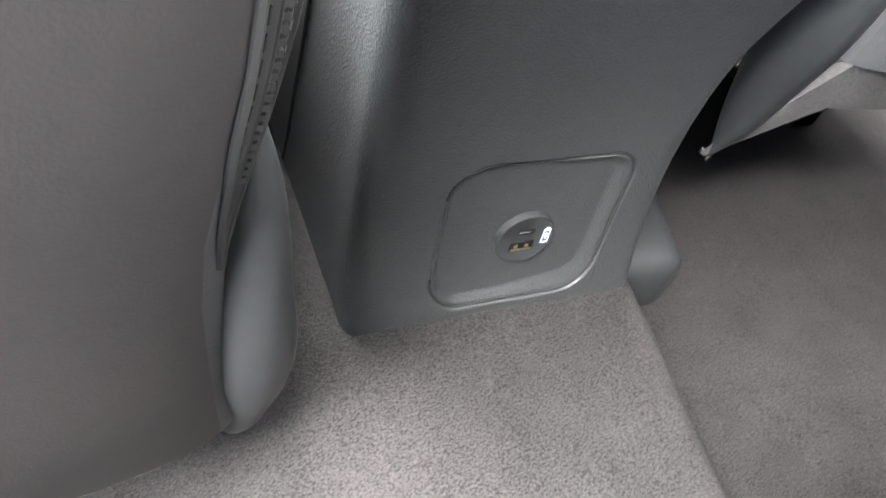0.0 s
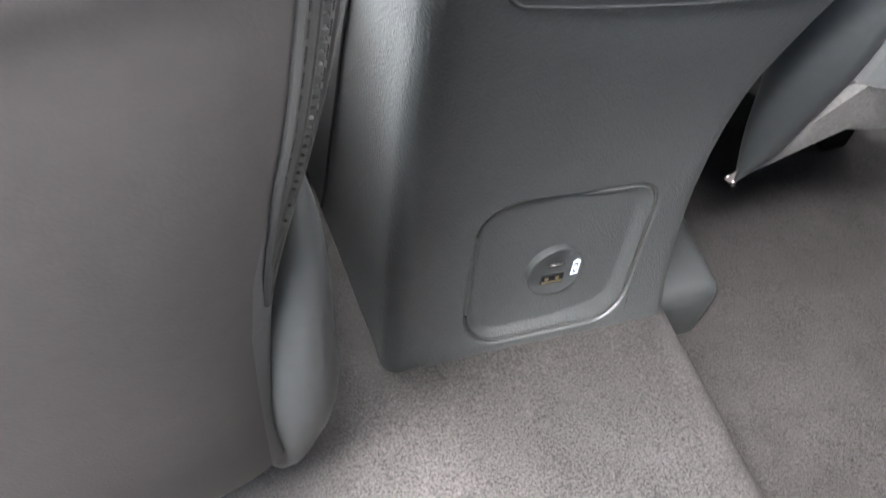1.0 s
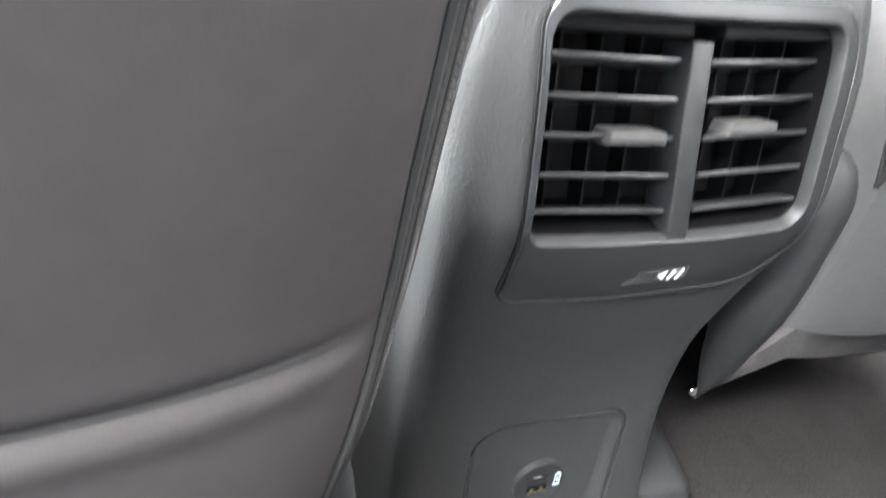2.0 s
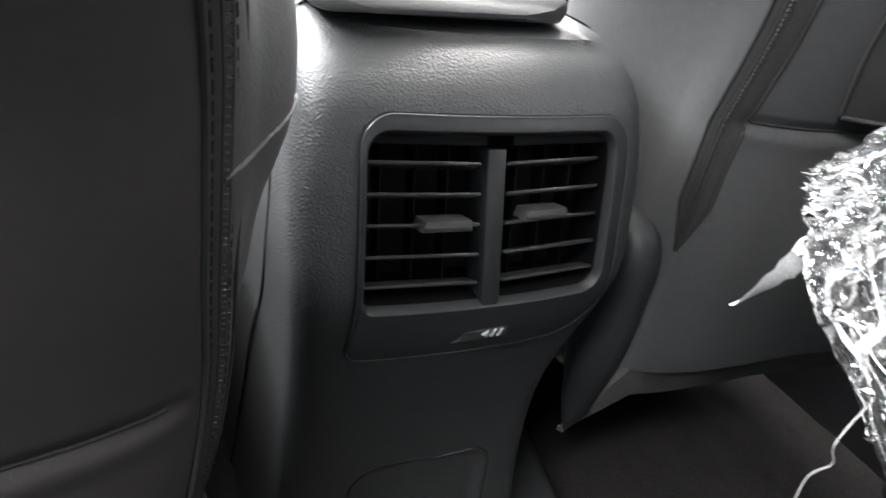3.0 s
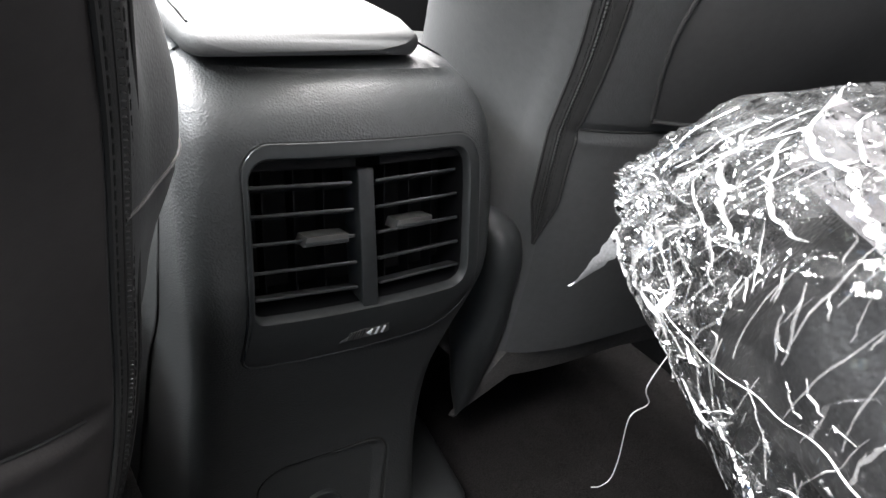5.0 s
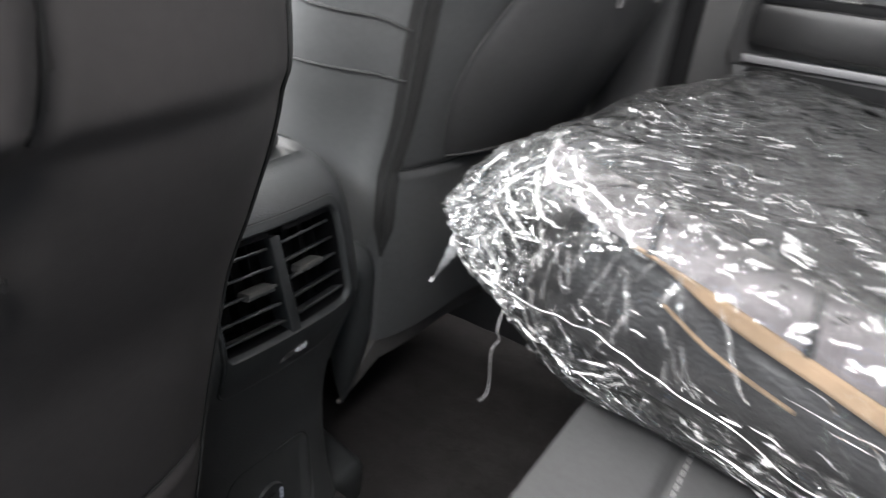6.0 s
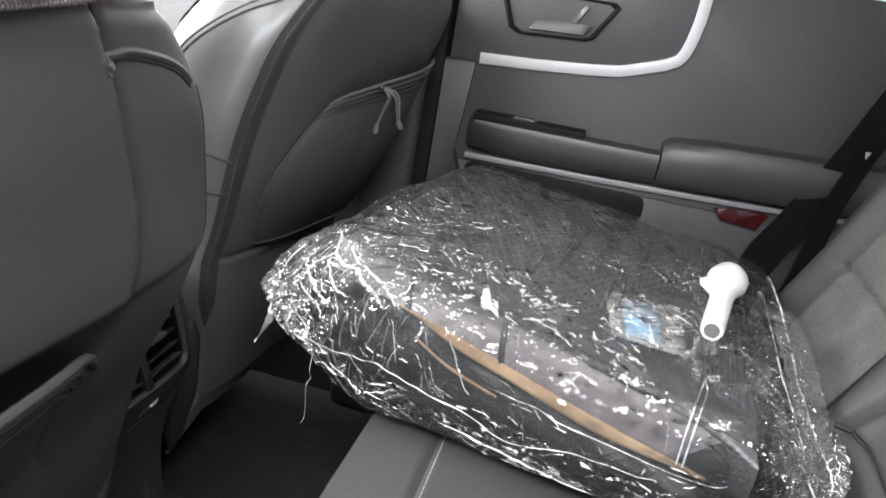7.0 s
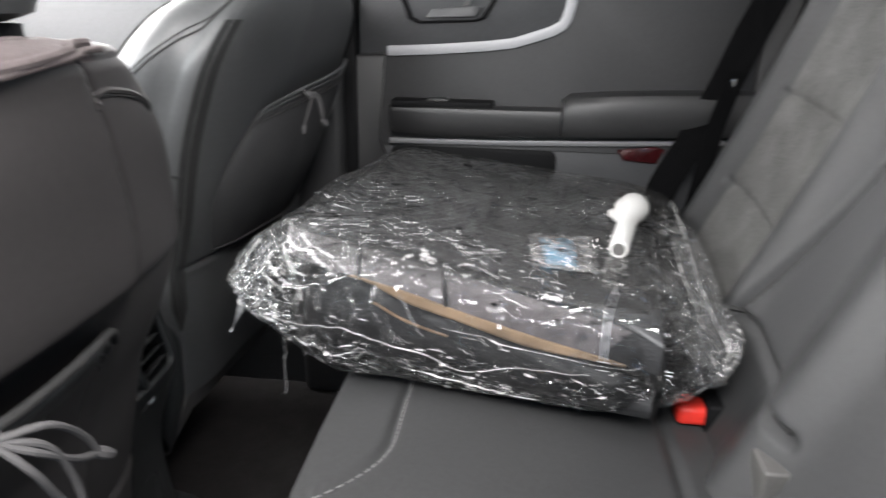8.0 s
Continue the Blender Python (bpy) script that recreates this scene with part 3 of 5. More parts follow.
# ---- front seats ----
DRIVER = smooth_curve([  # height, rear face, half width, rear depth, squareness, swell of the bolsters, front depth
    (0.09, -0.103, 0.197, 0.045, 3.27, -0.019, 0.12), (0.15, -0.117, 0.196, 0.062, 3.21, -0.044, 0.15), (0.22, -0.124, 0.198, 0.068, 3.07, -0.064, 0.15), (0.29, -0.132, 0.212, 0.07, 2.93, -0.038, 0.15),
    (0.35, -0.140, 0.2175, 0.07, 2.68, -0.018, 0.15), (0.40, -0.152, 0.2165, 0.07, 2.65, 0.008, 0.15), (0.44, -0.162, 0.2155, 0.07, 2.66, 0.052, 0.15), (0.48, -0.172, 0.214, 0.07, 2.78, 0.042, 0.15),
    (0.53, -0.195, 0.208, 0.07, 3.0, -0.011, 0.15), (0.60, -0.217, 0.200, 0.068, 3.54, 0.001, 0.15), (0.66, -0.221, 0.191, 0.065, 3.34, 0.043, 0.15), (0.71, -0.225, 0.174, 0.06, 3.05, 0.109, 0.14),
    (0.75, -0.226, 0.142, 0.05, 2.66, 0.138, 0.12), (0.768, -0.226, 0.108, 0.042, 3.0, 0.12, 0.10), (0.779, -0.217, 0.08, 0.03, 3.2, 0.108, 0.07), (0.783, -0.20, 0.03, 0.012, 3.2, 0.1, 0.03)])
PASSENGER = smooth_curve([
    (0.09, -0.103, 0.198, 0.045, 3.4, 0.0, 0.12), (0.1, -0.109, 0.198, 0.052, 3.4, 0.0, 0.14), (0.15, -0.117, 0.197, 0.062, 3.4, 0.0, 0.17), (0.2, -0.123, 0.198, 0.067, 3.3, 0.0, 0.22), (0.25, -0.127, 0.203, 0.069, 3.2, 0.0, 0.26),
    (0.342, -0.137, 0.213, 0.07, 3.0, 0.0, 0.27), (0.412, -0.149, 0.228, 0.07, 3.0, 0.03, 0.26), (0.452, -0.156, 0.242, 0.07, 3.0, 0.05, 0.24), (0.492, -0.163, 0.257, 0.07, 3.0, 0.05, 0.22), (0.532, -0.17, 0.270, 0.07, 3.0, 0.04, 0.19),
    (0.572, -0.178, 0.281, 0.069, 3.0, 0.02, 0.17), (0.612, -0.187, 0.289, 0.067, 3.0, 0.0, 0.15), (0.66, -0.197, 0.291, 0.064, 3.0, 0.0, 0.15), (0.70, -0.206, 0.275, 0.06, 3.0, 0.0, 0.14), (0.74, -0.212, 0.24, 0.052, 3.0, 0.0, 0.13),
    (0.768, -0.210, 0.18, 0.042, 3.0, 0.0, 0.10), (0.779, -0.2, 0.12, 0.03, 3.0, 0.0, 0.07), (0.783, -0.185, 0.03, 0.012, 3.0, 0.0, 0.03)])
PAD_EDGE = smooth_curve([(0.55, 0.02), (0.585, 0.045), (0.60, 0.062), (0.62, 0.068), (0.655, 0.067), (0.70, 0.051), (0.75, 0.032), (0.785, 0.010)])  # height, edge of the upper pad


def ramp(x):
    x = min(1.0, max(0.0, x))
    return x * x * (3 - 2 * x)


def seam_height(u):
    """The cross seam of the backrest's lower panel."""
    return 0.346 + 0.001 * (1 - (u / 0.2) ** 2)


def swell(shape, u, z):
    """How far the upholstery stands off the plain form of the rear face."""
    h = -0.004 * math.exp(-(((z - seam_height(u)) / 0.0045) ** 2)) + 0.0016 * math.exp(-(((z - seam_height(u) + 0.011) / 0.007) ** 2))
    h *= ramp((0.204 - abs(u)) / 0.014)
    if shape is DRIVER:
        edge, foot = PAD_EDGE(z)[0], 0.594 + 0.02 * max(0.0, u - 0.02)
        inside = ramp((edge - u) / 0.012 + 0.5)
        h += 0.011 * ramp((z - foot) / 0.014 + 0.35) * (0.45 + 0.55 * inside)
        h -= 0.0045 * math.exp(-(((u - edge - 0.002) / 0.004) ** 2)) * ramp((z - foot) / 0.01) * ramp((0.775 - z) / 0.02)
        h -= 0.008 * ramp((foot - z) / 0.016 + 0.2) * ramp((0.075 - u) / 0.03) * ramp((z - 0.40) / 0.1)
    return h


def edge_of(shape, u, w):
    """Half width on that side: the passenger seat flares towards the door."""
    return w * 1.16 if shape is PASSENGER and u < 0 else w


def turned(shape, u):
    return 0.10 * min(0.0, u) if shape is PASSENGER else 0.0


def back_point(shape, u, z, off=0.0):
    """A point on the rear of the backrest: u metres from its middle towards the console."""
    y, w, d, n = shape(z)[:4]
    q = min(abs(u) / edge_of(shape, u, w), 0.999)
    return Vector((u, y + d - (d + off + swell(shape, u, z)) * (1 - q**n) ** (1 / n) + turned(shape, u), z))


def back_ring(shape, z, a0=0.0, a1=360.0, n=112):
    y, w, d, sq, grow, df = shape(z)
    df *= min(1, d / 0.06)
    ex = 2 / sq
    ring = []
    for k in range(n + 1):
        a = radians(a0 + (a1 - a0) * k / n)
        c, s = math.cos(a), math.sin(a)
        u = edge_of(shape, c, w) * math.copysign(abs(c) ** ex, c)
        v = math.copysign(abs(s) ** ex, s)
        if v < 0:
            yy = y + d + (d + swell(shape, u, z)) * v + turned(shape, u)
            u *= 1 + grow * (1 + v) ** 5
        else:
            yy = y + d + df * v + turned(shape, u)
            u *= 1 + 0.10 * math.sin(min(1.0, v * 1.3) * math.pi) * min(1, max(0, (z - 0.2) / 0.15)) + grow * (1 - v**3)
        ring.append(Vector((u, yy, z)))
    return ring if a1 - a0 < 359 else ring[:-1]


def dense_top(loop):
    """More points along the two level sides of a rounded rectangle."""
    out = []
    for p, q in zip(loop, loop[1:] + loop[:1]):
        out.append(p)
        if abs(p[0] - q[0]) > 0.1:
            out += [(p[0] + (q[0] - p[0]) * k / 24, p[1]) for k in range(1, 24)]
    return out


def make_seat(name, label, shape, xc, s, dy, dz, lean):
    seat = thing(name, label, "car seat", "front seats")
    driver = shape is DRIVER
    # passenger back takes the lightened copy, its brighter light in the colour
    rear_skin = BACKPANEL if driver else PASSENGERLIT

    def place(bm):
        return warp(bm, lambda c: Vector((xc + s * c.x, c.y + dy - lean * max(0.0, c.z - 0.34), c.z + dz)))

    def bp(u, z, off=0.0):
        return back_point(shape, u, z, off)

    zb = 0.09 if driver else 0.112
    zs = [zb, zb + 0.0025] + [z for z in (0.10, 0.115, 0.13, 0.15, 0.17, 0.2, 0.23, 0.26, 0.29) if z > zb + 0.004] + [0.31 + 0.003 * k for k in range(24)]
    zs += [0.39, 0.405, 0.42, 0.435, 0.45, 0.465, 0.48, 0.50, 0.52, 0.54, 0.56, 0.57] + [0.576 + 0.0025 * k for k in range(14)] + [0.62, 0.635, 0.65, 0.665, 0.68, 0.69, 0.70, 0.71, 0.72, 0.73, 0.74, 0.752, 0.76, 0.764, 0.768]
    back = part("backrest", place(loft([back_ring(shape, z, 206, 334, 150) for z in zs], closed=False, caps=False)), rear_skin, seat)
    front = part("front_bolster", place(loft([back_ring(shape, z, -26, 206, 90) for z in zs], closed=False, caps=False)), LEATHER if driver else LEATHER_GREY, seat, "leatherette front and side bolsters")
    part("backrest_base", place(loft([back_ring(shape, z) for z in (zb - 0.0005, zb, zb + 0.0005)])), FELT, seat)

    def side_seam(z0, z1, g0, g1, r=0.0016):
        pts = []
        for k in range(31):
            z, g = z0 + (z1 - z0) * k / 30, g0 + (g1 - g0) * k / 30
            pts.append(back_ring(shape, z, g, g + 1, 1)[0] + Vector((0.0006, 0, 0)))
        part("bolster_seam", place(tube(pts, r, 6)), SEAM, front)

    if driver:
        side_seam(0.443, 0.447, -20, 60, 0.0008)
        side_seam(0.47, 0.74, 30, 14)
    else:
        side_seam(0.455, 0.475, -21, 50)
        side_seam(0.505, 0.54, -20, 40)
        side_seam(0.56, 0.755, 26, -9)
        side_seam(0.56, 0.755, 29, -7, 0.0011)
        side_seam(0.60, 0.76, 60, 26)
        part("knit_insert", place(loft([[p + Vector((0.003 * math.copysign(1, p.x), 0.004, 0)) for p in back_ring(shape, z, 34 + 90 * max(0, 0.74 - z), 80, 20)] for z in np.linspace(0.66, 0.755, 8)], closed=False, caps=False)), HEATHER, front, "heather knit insert on the seat front")
    tops = [0.768, 0.7705, 0.773, 0.776, 0.778, 0.781, 0.783]
    part("top_panel", place(loft([back_ring(shape, z, 75, 285, 70) for z in tops], closed=False, caps=False)), RIBBED, seat, "mauve ribbed knit over the backrest top")
    part("shoulder_panel", place(loft([back_ring(shape, z, -75, 75, 50) for z in tops], closed=False, caps=False)), rear_skin, seat)
    part("top_cap", place(loft([back_ring(shape, z) for z in (0.7826, 0.783, 0.7833)])), RIBBED, seat)
    if driver:
        knit = [[bp(u, min(0.7825, lo + (0.7825 - lo) * k), 0.004) for u, lo in ((u, 0.776 + 0.11 * min(u, 0.03)) for u in np.linspace(-0.15, 0.05, 40))] for k in (0.0, 0.25, 0.5, 0.75, 1.0)]
        top = part("knit_top", place(loft(knit, closed=False, caps=False)), RIBBED, seat, "mauve ribbed knit over the backrest top")
        for h, r in ((0.0, 0.0034), (-0.0035, 0.0022)):
            part("piping", place(tube([bp(u, 0.776 + 0.11 * min(u, 0.03) + h, 0.005) for u in np.linspace(-0.15, 0.05, 40)], r, 8)), RIBBED, top)

    # zip with stitched tapes along the bolster edge
    f0, f1 = (0.934, 0.990) if driver else (0.90, 0.974)
    fm = 0.963 if driver else 0.948

    def zip_u(z, f):
        lo, hi = (0.212, 0.27) if driver else (0.235, 0.275)
        f = fm + (f - fm) * max(0.05, min(1, (z - lo) / (hi - lo)))
        return shape(z)[1] * f

    zh = np.linspace(0.212 if driver else 0.235, 0.72, 110)
    zipper = part("zip", place(loft([[bp(zip_u(z, f), z, 0.0016 + 0.0012 * math.sin(math.pi * (f - f0) / (f1 - f0)) - 0.0018 * math.exp(-(((f - fm) / 0.006) ** 2))) for f in np.linspace(f0, f1, 17)] for z in zh], closed=False, caps=False)), ZIP, back, "black zip along the bolster edge")
    for f, r in ((f0, 0.0013), (fm - 0.007, 0.0008), (fm + 0.007, 0.0008), (f1, 0.0013)):
        part("zip_edge", place(tube([bp(zip_u(z, f), z, 0.0016) for z in zh], r, 6)), SEAM, zipper)
    teeth, dashes = [], []
    for z in np.arange(0.25, 0.72, 0.003):
        p = bp(zip_u(z, fm), z, 0.0026)
        teeth.append(box(p.x - 0.0011, p.x + 0.0011, p.y - 0.0008, p.y + 0.001, p.z - 0.0009, p.z + 0.0009, 0))
    for z in np.arange(0.25, 0.715, 0.0062):
        for f in (f0 + 0.008, fm + 0.014) if driver else (f0 + 0.008, fm - 0.014, fm + 0.014):
            dashes.append(tube([bp(zip_u(z, f), z, 0.0024), bp(zip_u(z + 0.004, f), z + 0.004, 0.0024)], 0.00045, 4))
    tagged(part("zip_teeth", place(join(*teeth)), ZIPTEETH, zipper), kind="stuff")
    tagged(part("stitching", place(join(*dashes)), STITCHDARK, zipper), kind="stuff")

    def stitched(points, r, mat, off=0.0004, n=50):
        part("seam", place(tube([bp(p.x, p.z, off) for p in spline([(u, 0, z) for u, z in points], n)], r, 6)), mat, back)

    stitched([(-0.195 + 0.39 * t, seam_height(-0.195 + 0.39 * t)) for t in (0.01, 0.3, 0.6, 0.8, 0.93, 0.985)], 0.0011, SEAM, 0.0004)
    if driver:
        stitched([(PAD_EDGE(z)[0] + 0.0025, z) for z in np.linspace(0.60, 0.772, 16)], 0.0011, SEAM, 0.0012)
        arch = [(0.030, 0.741), (0.040, 0.746), (0.056, 0.748), (0.088, 0.743), (0.112, 0.736), (0.128, 0.727)]
        stitched(arch, 0.0024, BACKPANEL)
        stitched([(u, z - 0.0032) for u, z in arch], 0.0010, SEAM)
        stitched([(u, 0.594) for u in (0.058, 0.03, -0.02, -0.09, -0.16)], 0.0016, SEAM, -0.004)
    # map pocket
    if driver:
        def pocket(u, v):
            top = 0.580 - 0.020 * max(0, (u - 0.88) / 0.12) ** 2 - 0.006 * u
            side = 0.052 - 0.020 * math.sin(math.pi * min(1, max(0, (v - 0.55) / 0.45))) + 0.004 * v
            z = 0.36 + (top - 0.36) * v
            bulge = 0.004 + 0.020 * math.sin(math.pi * min(1, 0.12 + 0.88 * u)) ** 0.6 * v**0.7
            p = bp(-0.19 + (0.19 + side) * u, z, 0.002)
            return p + Vector((0, -bulge, 0))
    else:
        def pocket(u, v):
            left = 0.140 + 0.035 * math.sin(math.pi * min(1.0, v * 1.06)) - 0.03 * v**6
            top = 0.578 + 0.062 * (1 - u) ** 0.55
            low = 0.362 + 0.16 * max(0, (0.28 - u) / 0.28) ** 1.8
            z = low + (top - low) * v
            bulge = 0.050 * (math.sin(math.pi * min(1, 0.06 + 0.94 * u)) ** 0.75) * math.sin(math.pi * min(1, 0.15 + 0.62 * v)) ** 0.8
            return bp(-0.24 + (0.24 + left) * u, z, 0.002) + Vector((0, -bulge, 0))

    pk = part("map_pocket", place(sheet(pocket, 48, 30)), BACKPANEL if driver else POCKETSHADE, seat, "sagging map pocket with elastic hem")
    for v, r, mat in ((1.0, 0.0034, ZIP if driver else LEATHER), (0.965, 0.0022, LEATHER), (0.93, 0.0014, SEAM), (0.90, 0.0012, SEAM)):
        part("pocket_hem", place(tube([pocket(k / 40, v) + Vector((0, -0.0012, 0)) for k in range(41)], r, 8)), mat, pk)
    stitched([(pocket(1.0, v).x, pocket(1.0, v).z) for v in np.linspace(0, 0.95, 8)], 0.0012, SEAM, 0.002)
    if not driver:
        part("pocket_welt", place(tube([pocket(1.0, v) + Vector((0.002, -0.001, 0)) for v in np.linspace(0, 1, 24)], 0.0017, 8)), POCKETSHADE, pk)
        part("pocket_welt", place(tube([pocket(k / 24, 0.0) + Vector((0, -0.001, -0.002)) for k in range(25)], 0.0017, 8)), POCKETSHADE, pk)
        knot = pocket(0.74, 0.99) + Vector((0, -0.006, 0))
        ends = ((-0.008, -0.006, -0.060), (-0.03, -0.032, -0.052))
    else:
        knot = pocket(0.335, 0.985) + Vector((0, -0.008, 0.002))
        ends = ((0.070, -0.012, -0.055), (0.048, -0.012, -0.084))
    # two loops of doubled cord with knotted ends
    for e in ends:
        end = knot + Vector(e)
        flat = Vector((e[2], 0, -e[0])).normalized() * (0.008 if driver else 0.004)
        for sgn in (-1, 1):
            part("elastic_tie", place(tube(spline([knot, knot.lerp(end, 0.3) + flat * sgn + Vector((0, -0.012, 0.006)), knot.lerp(end, 0.7) + flat * sgn * 0.9 + Vector((0, -0.006, 0.003)), end], 16), 0.0025 if driver else 0.0021, 8)), CORD, pk, "grey elastic cord")
        d = (end - knot).normalized()
        part("tie_end", place(tube([end - d * 0.003, end + d * 0.001, end + d * 0.006, end + d * 0.012], lambda q: 0.0036 + 0.0012 * math.sin(q * math.pi), 8)), CORD, pk)
    part("tie_knot", place(tube([knot + Vector((-0.007, 0, -0.003)), knot, knot + Vector((0.007, 0, 0.003))], lambda q: 0.0022 + 0.0016 * math.sin(q * math.pi), 12)), CORD, pk)
    # headrest posts
    for u in (-0.07, 0.07):
        part("headrest_post", place(tube([Vector((u, -0.14, 0.76)), Vector((u, -0.145, 0.93))], 0.0065, 12)), CHROME, seat)
        part("post_guide", place(tube([Vector((u, -0.142, 0.765)), Vector((u, -0.142, 0.79))], 0.018, 14)), BLACK, seat)
    hr = [[Vector((0.135 * f * math.cos(a), -0.125 + 0.055 * f * math.sin(a), z)) for a in (2 * math.pi * k / 28 for k in range(28))] for z, f in ((0.791, 0.7), (0.797, 0.9), (0.82, 1.0), (1.0, 1.0), (1.04, 0.9), (1.055, 0.65))]
    part("headrest", place(loft(hr)), LEATHER, seat)
    # cushion, hem and base
    cush = []
    for y, w, z0, z1 in ((0.03, 0.2, 0.11, 0.19), (0.05, 0.225, 0.1, 0.21), (0.1, 0.235, 0.1, 0.23), (0.3, 0.245, 0.1, 0.25), (0.45, 0.245, 0.11, 0.27), (0.52, 0.235, 0.13, 0.27), (0.55, 0.2, 0.16, 0.24)):
        swell_up = 0.075 * ramp((y - 0.03) / 0.06) * ramp((0.53 - y) / 0.12)
        cush.append([Vector((x, y, z + (swell_up * math.exp(-(((abs(x) - w + 0.04) / 0.035) ** 2)) if z > (z0 + z1) / 2 else 0))) for x, z in dense_top(rrect(-w, w, z0, z1, 0.05, 6))])
    part("seat_cushion", place(loft(cush)), LEATHER_GREY, seat)
    hem = [[bp(u, zb + 0.001, -0.001), bp(u, zb - 0.003, -0.004), bp(u, zb - 0.003, -0.004) + Vector((0, 0.012, -0.025)), bp(u, zb - 0.003, -0.004) + Vector((0, 0.022, -0.046)), Vector((u, 0.03, zb - 0.06))] for u in np.linspace(-0.192, 0.192, 40)]
    hem_part = part("lower_hem", place(loft(hem, closed=False, caps=False)), FELT, seat, "grey felt hem under the backrest")
    drop = zb + 0.008
    side = [[Vector((0.184 + 0.005 * t, -0.094 + 0.050 * t, zb - drop * t)), Vector((0.190 + 0.004 * t, -0.08 + 0.036 * t, zb - 0.004 - (drop - 0.004) * t)), Vector((0.150 + 0.038 * t, -0.088 + 0.044 * t, zb - 0.032 - (drop - 0.028) * t))] for t in np.linspace(0, 1, 10)]
    if not driver:
        part("side_hem", place(loft(side)), FELT, hem_part)
    # recliner cover
    if driver:
        mid = smooth_curve([(0, 0.203, -0.07, 0.256, 0.0004, 0.0006), (0.04, 0.203, -0.07, 0.248, 0.003, 0.005), (0.12, 0.202, -0.07, 0.228, 0.0085, 0.012), (0.35, 0.199, -0.07, 0.175, 0.016, 0.022), (0.55, 0.199, -0.068, 0.135, 0.0185, 0.025), (0.75, 0.197, -0.062, 0.09, 0.0155, 0.02), (0.92, 0.191, -0.058, 0.05, 0.009, 0.012), (1, 0.187, -0.056, 0.032, 0.0006, 0.001)])
    else:
        mid = smooth_curve([(0, 0.208, -0.058, 0.252, 0.002, 0.004), (0.04, 0.209, -0.058, 0.249, 0.016, 0.022), (0.12, 0.209, -0.06, 0.235, 0.022, 0.034), (0.35, 0.206, -0.062, 0.175, 0.024, 0.036), (0.55, 0.203, -0.062, 0.125, 0.022, 0.032), (0.75, 0.197, -0.058, 0.075, 0.017, 0.022), (0.92, 0.191, -0.052, 0.025, 0.009, 0.012), (1, 0.187, -0.047, -0.008, 0.0006, 0.001)])
    cover = []
    for t in np.linspace(0, 1, 24):
        cu, cy, cz, ru, ry = mid(t)
        cover.append([Vector((cu + ru * math.cos(a), cy + ry * math.sin(a), cz)) for a in (2 * math.pi * k / 24 for k in range(24))])
    part("recliner_cover", place(loft(cover)), SATIN, seat, "smooth grey plastic recliner cover")
    # unseen box in the seat frame's place, added to shade the carpet below
    part("underseat_shade_box", place(box(-0.19, 0.17, 0.05, 0.5, 0.03, 0.115, 0.01)), BLACK, seat)
    for u in (-0.17, 0.17):
        part("seat_rail", place(box(u - 0.02, u + 0.02, 0.12, 0.5, -0.1 - dz, 0.105, 0.006)), BLACK, seat)
    return seat


make_seat("driver_seat", "charcoal leatherette front seat seen from behind, knit top", DRIVER, -0.375, 1, 0.0, 0.0, 0.0)
make_seat("passenger_seat", "charcoal leatherette front seat with zip and map pocket", PASSENGER, 0.375, -1, 0.112, 0.068, 0.175)


screw = part("trim_clip", tube([Vector((0.19, 0.074, 0.055)), Vector((0.19, 0.069, 0.0552)), Vector((0.19, 0.066, 0.0553))], lambda q: 0.0035 - 0.0012 * q, 12), CHROME)
tagged(screw, "small bright metal clip under the passenger seat", "clip")
cover = thing("rail_cover", "black plastic seat rail end cover on the carpet", "rail cover")
part("cap", warp(box(0.118, 0.212, 0.03, 0.16, -0.115, -0.035, 0.02, 5), lambda c: Vector((c.x, c.y, c.z + 0.25 * max(0, c.y - 0.05)))), SATIN, cover)


# ---- rear bench ----
def seam_line(x):
    """Where the stitched seam crosses the cushion: it swings forward beside the middle seat."""
    return -0.370 + 0.075 * (max(0.0, -0.03 - x) / 0.12) ** 2


def cushion_top(x, y):
    f = (y + 0.27) / -0.5
    z = 0.275 + 0.012 * math.sin(max(0, min(1, f)) * math.pi) - 0.02 * f
    z += 0.004 * math.cos(x * 9)
    z -= 0.006 * math.exp(-(((y - seam_line(x)) / 0.006) ** 2))
    return z - 0.008 * math.exp(-(((y + 0.735) / 0.008) ** 2))


bench = thing("rear_bench", "charcoal leatherette rear bench with grey stitching", "car seat")


def cushion_sheet(u, v):
    x = -0.66 + 1.3 * u
    if v < 0.2:
        t = v / 0.2
        a = t * math.pi / 2
        return Vector((x, -0.255 - 0.02 * (1 - math.cos(a)) + 0.03 * (1 - t) ** 2 * -1, 0.0 + (cushion_top(x, -0.275) - 0.02) * t + 0.02 * math.sin(a)))
    y = -0.275 - 0.6 * (v - 0.2) / 0.8
    return Vector((x, y, cushion_top(x, y)))


part("cushion", sheet(cushion_sheet, 120, 220), BENCHSHADED, bench)
stitches = []
for k in range(76):
    x = -0.16 + 0.01 * k
    ya, yb = seam_line(x) - 0.007, seam_line(x + 0.0065) - 0.007
    stitches.append(tube([Vector((x, ya, cushion_top(x, ya) + 0.0006)), Vector((x + 0.0065, yb, cushion_top(x + 0.0065, yb) + 0.0006))], 0.0009, 5))
tagged(part("stitching", join(*stitches), THREAD, bench), kind="stuff")


def panel_side(z):
    """The side gap of the sunken middle panel."""
    return 0.179 - 0.30 * (z - 0.416)


def panel_foot(x):
    """The gap under the middle panel."""
    return 0.397 - 0.14 * (0.176 - x)


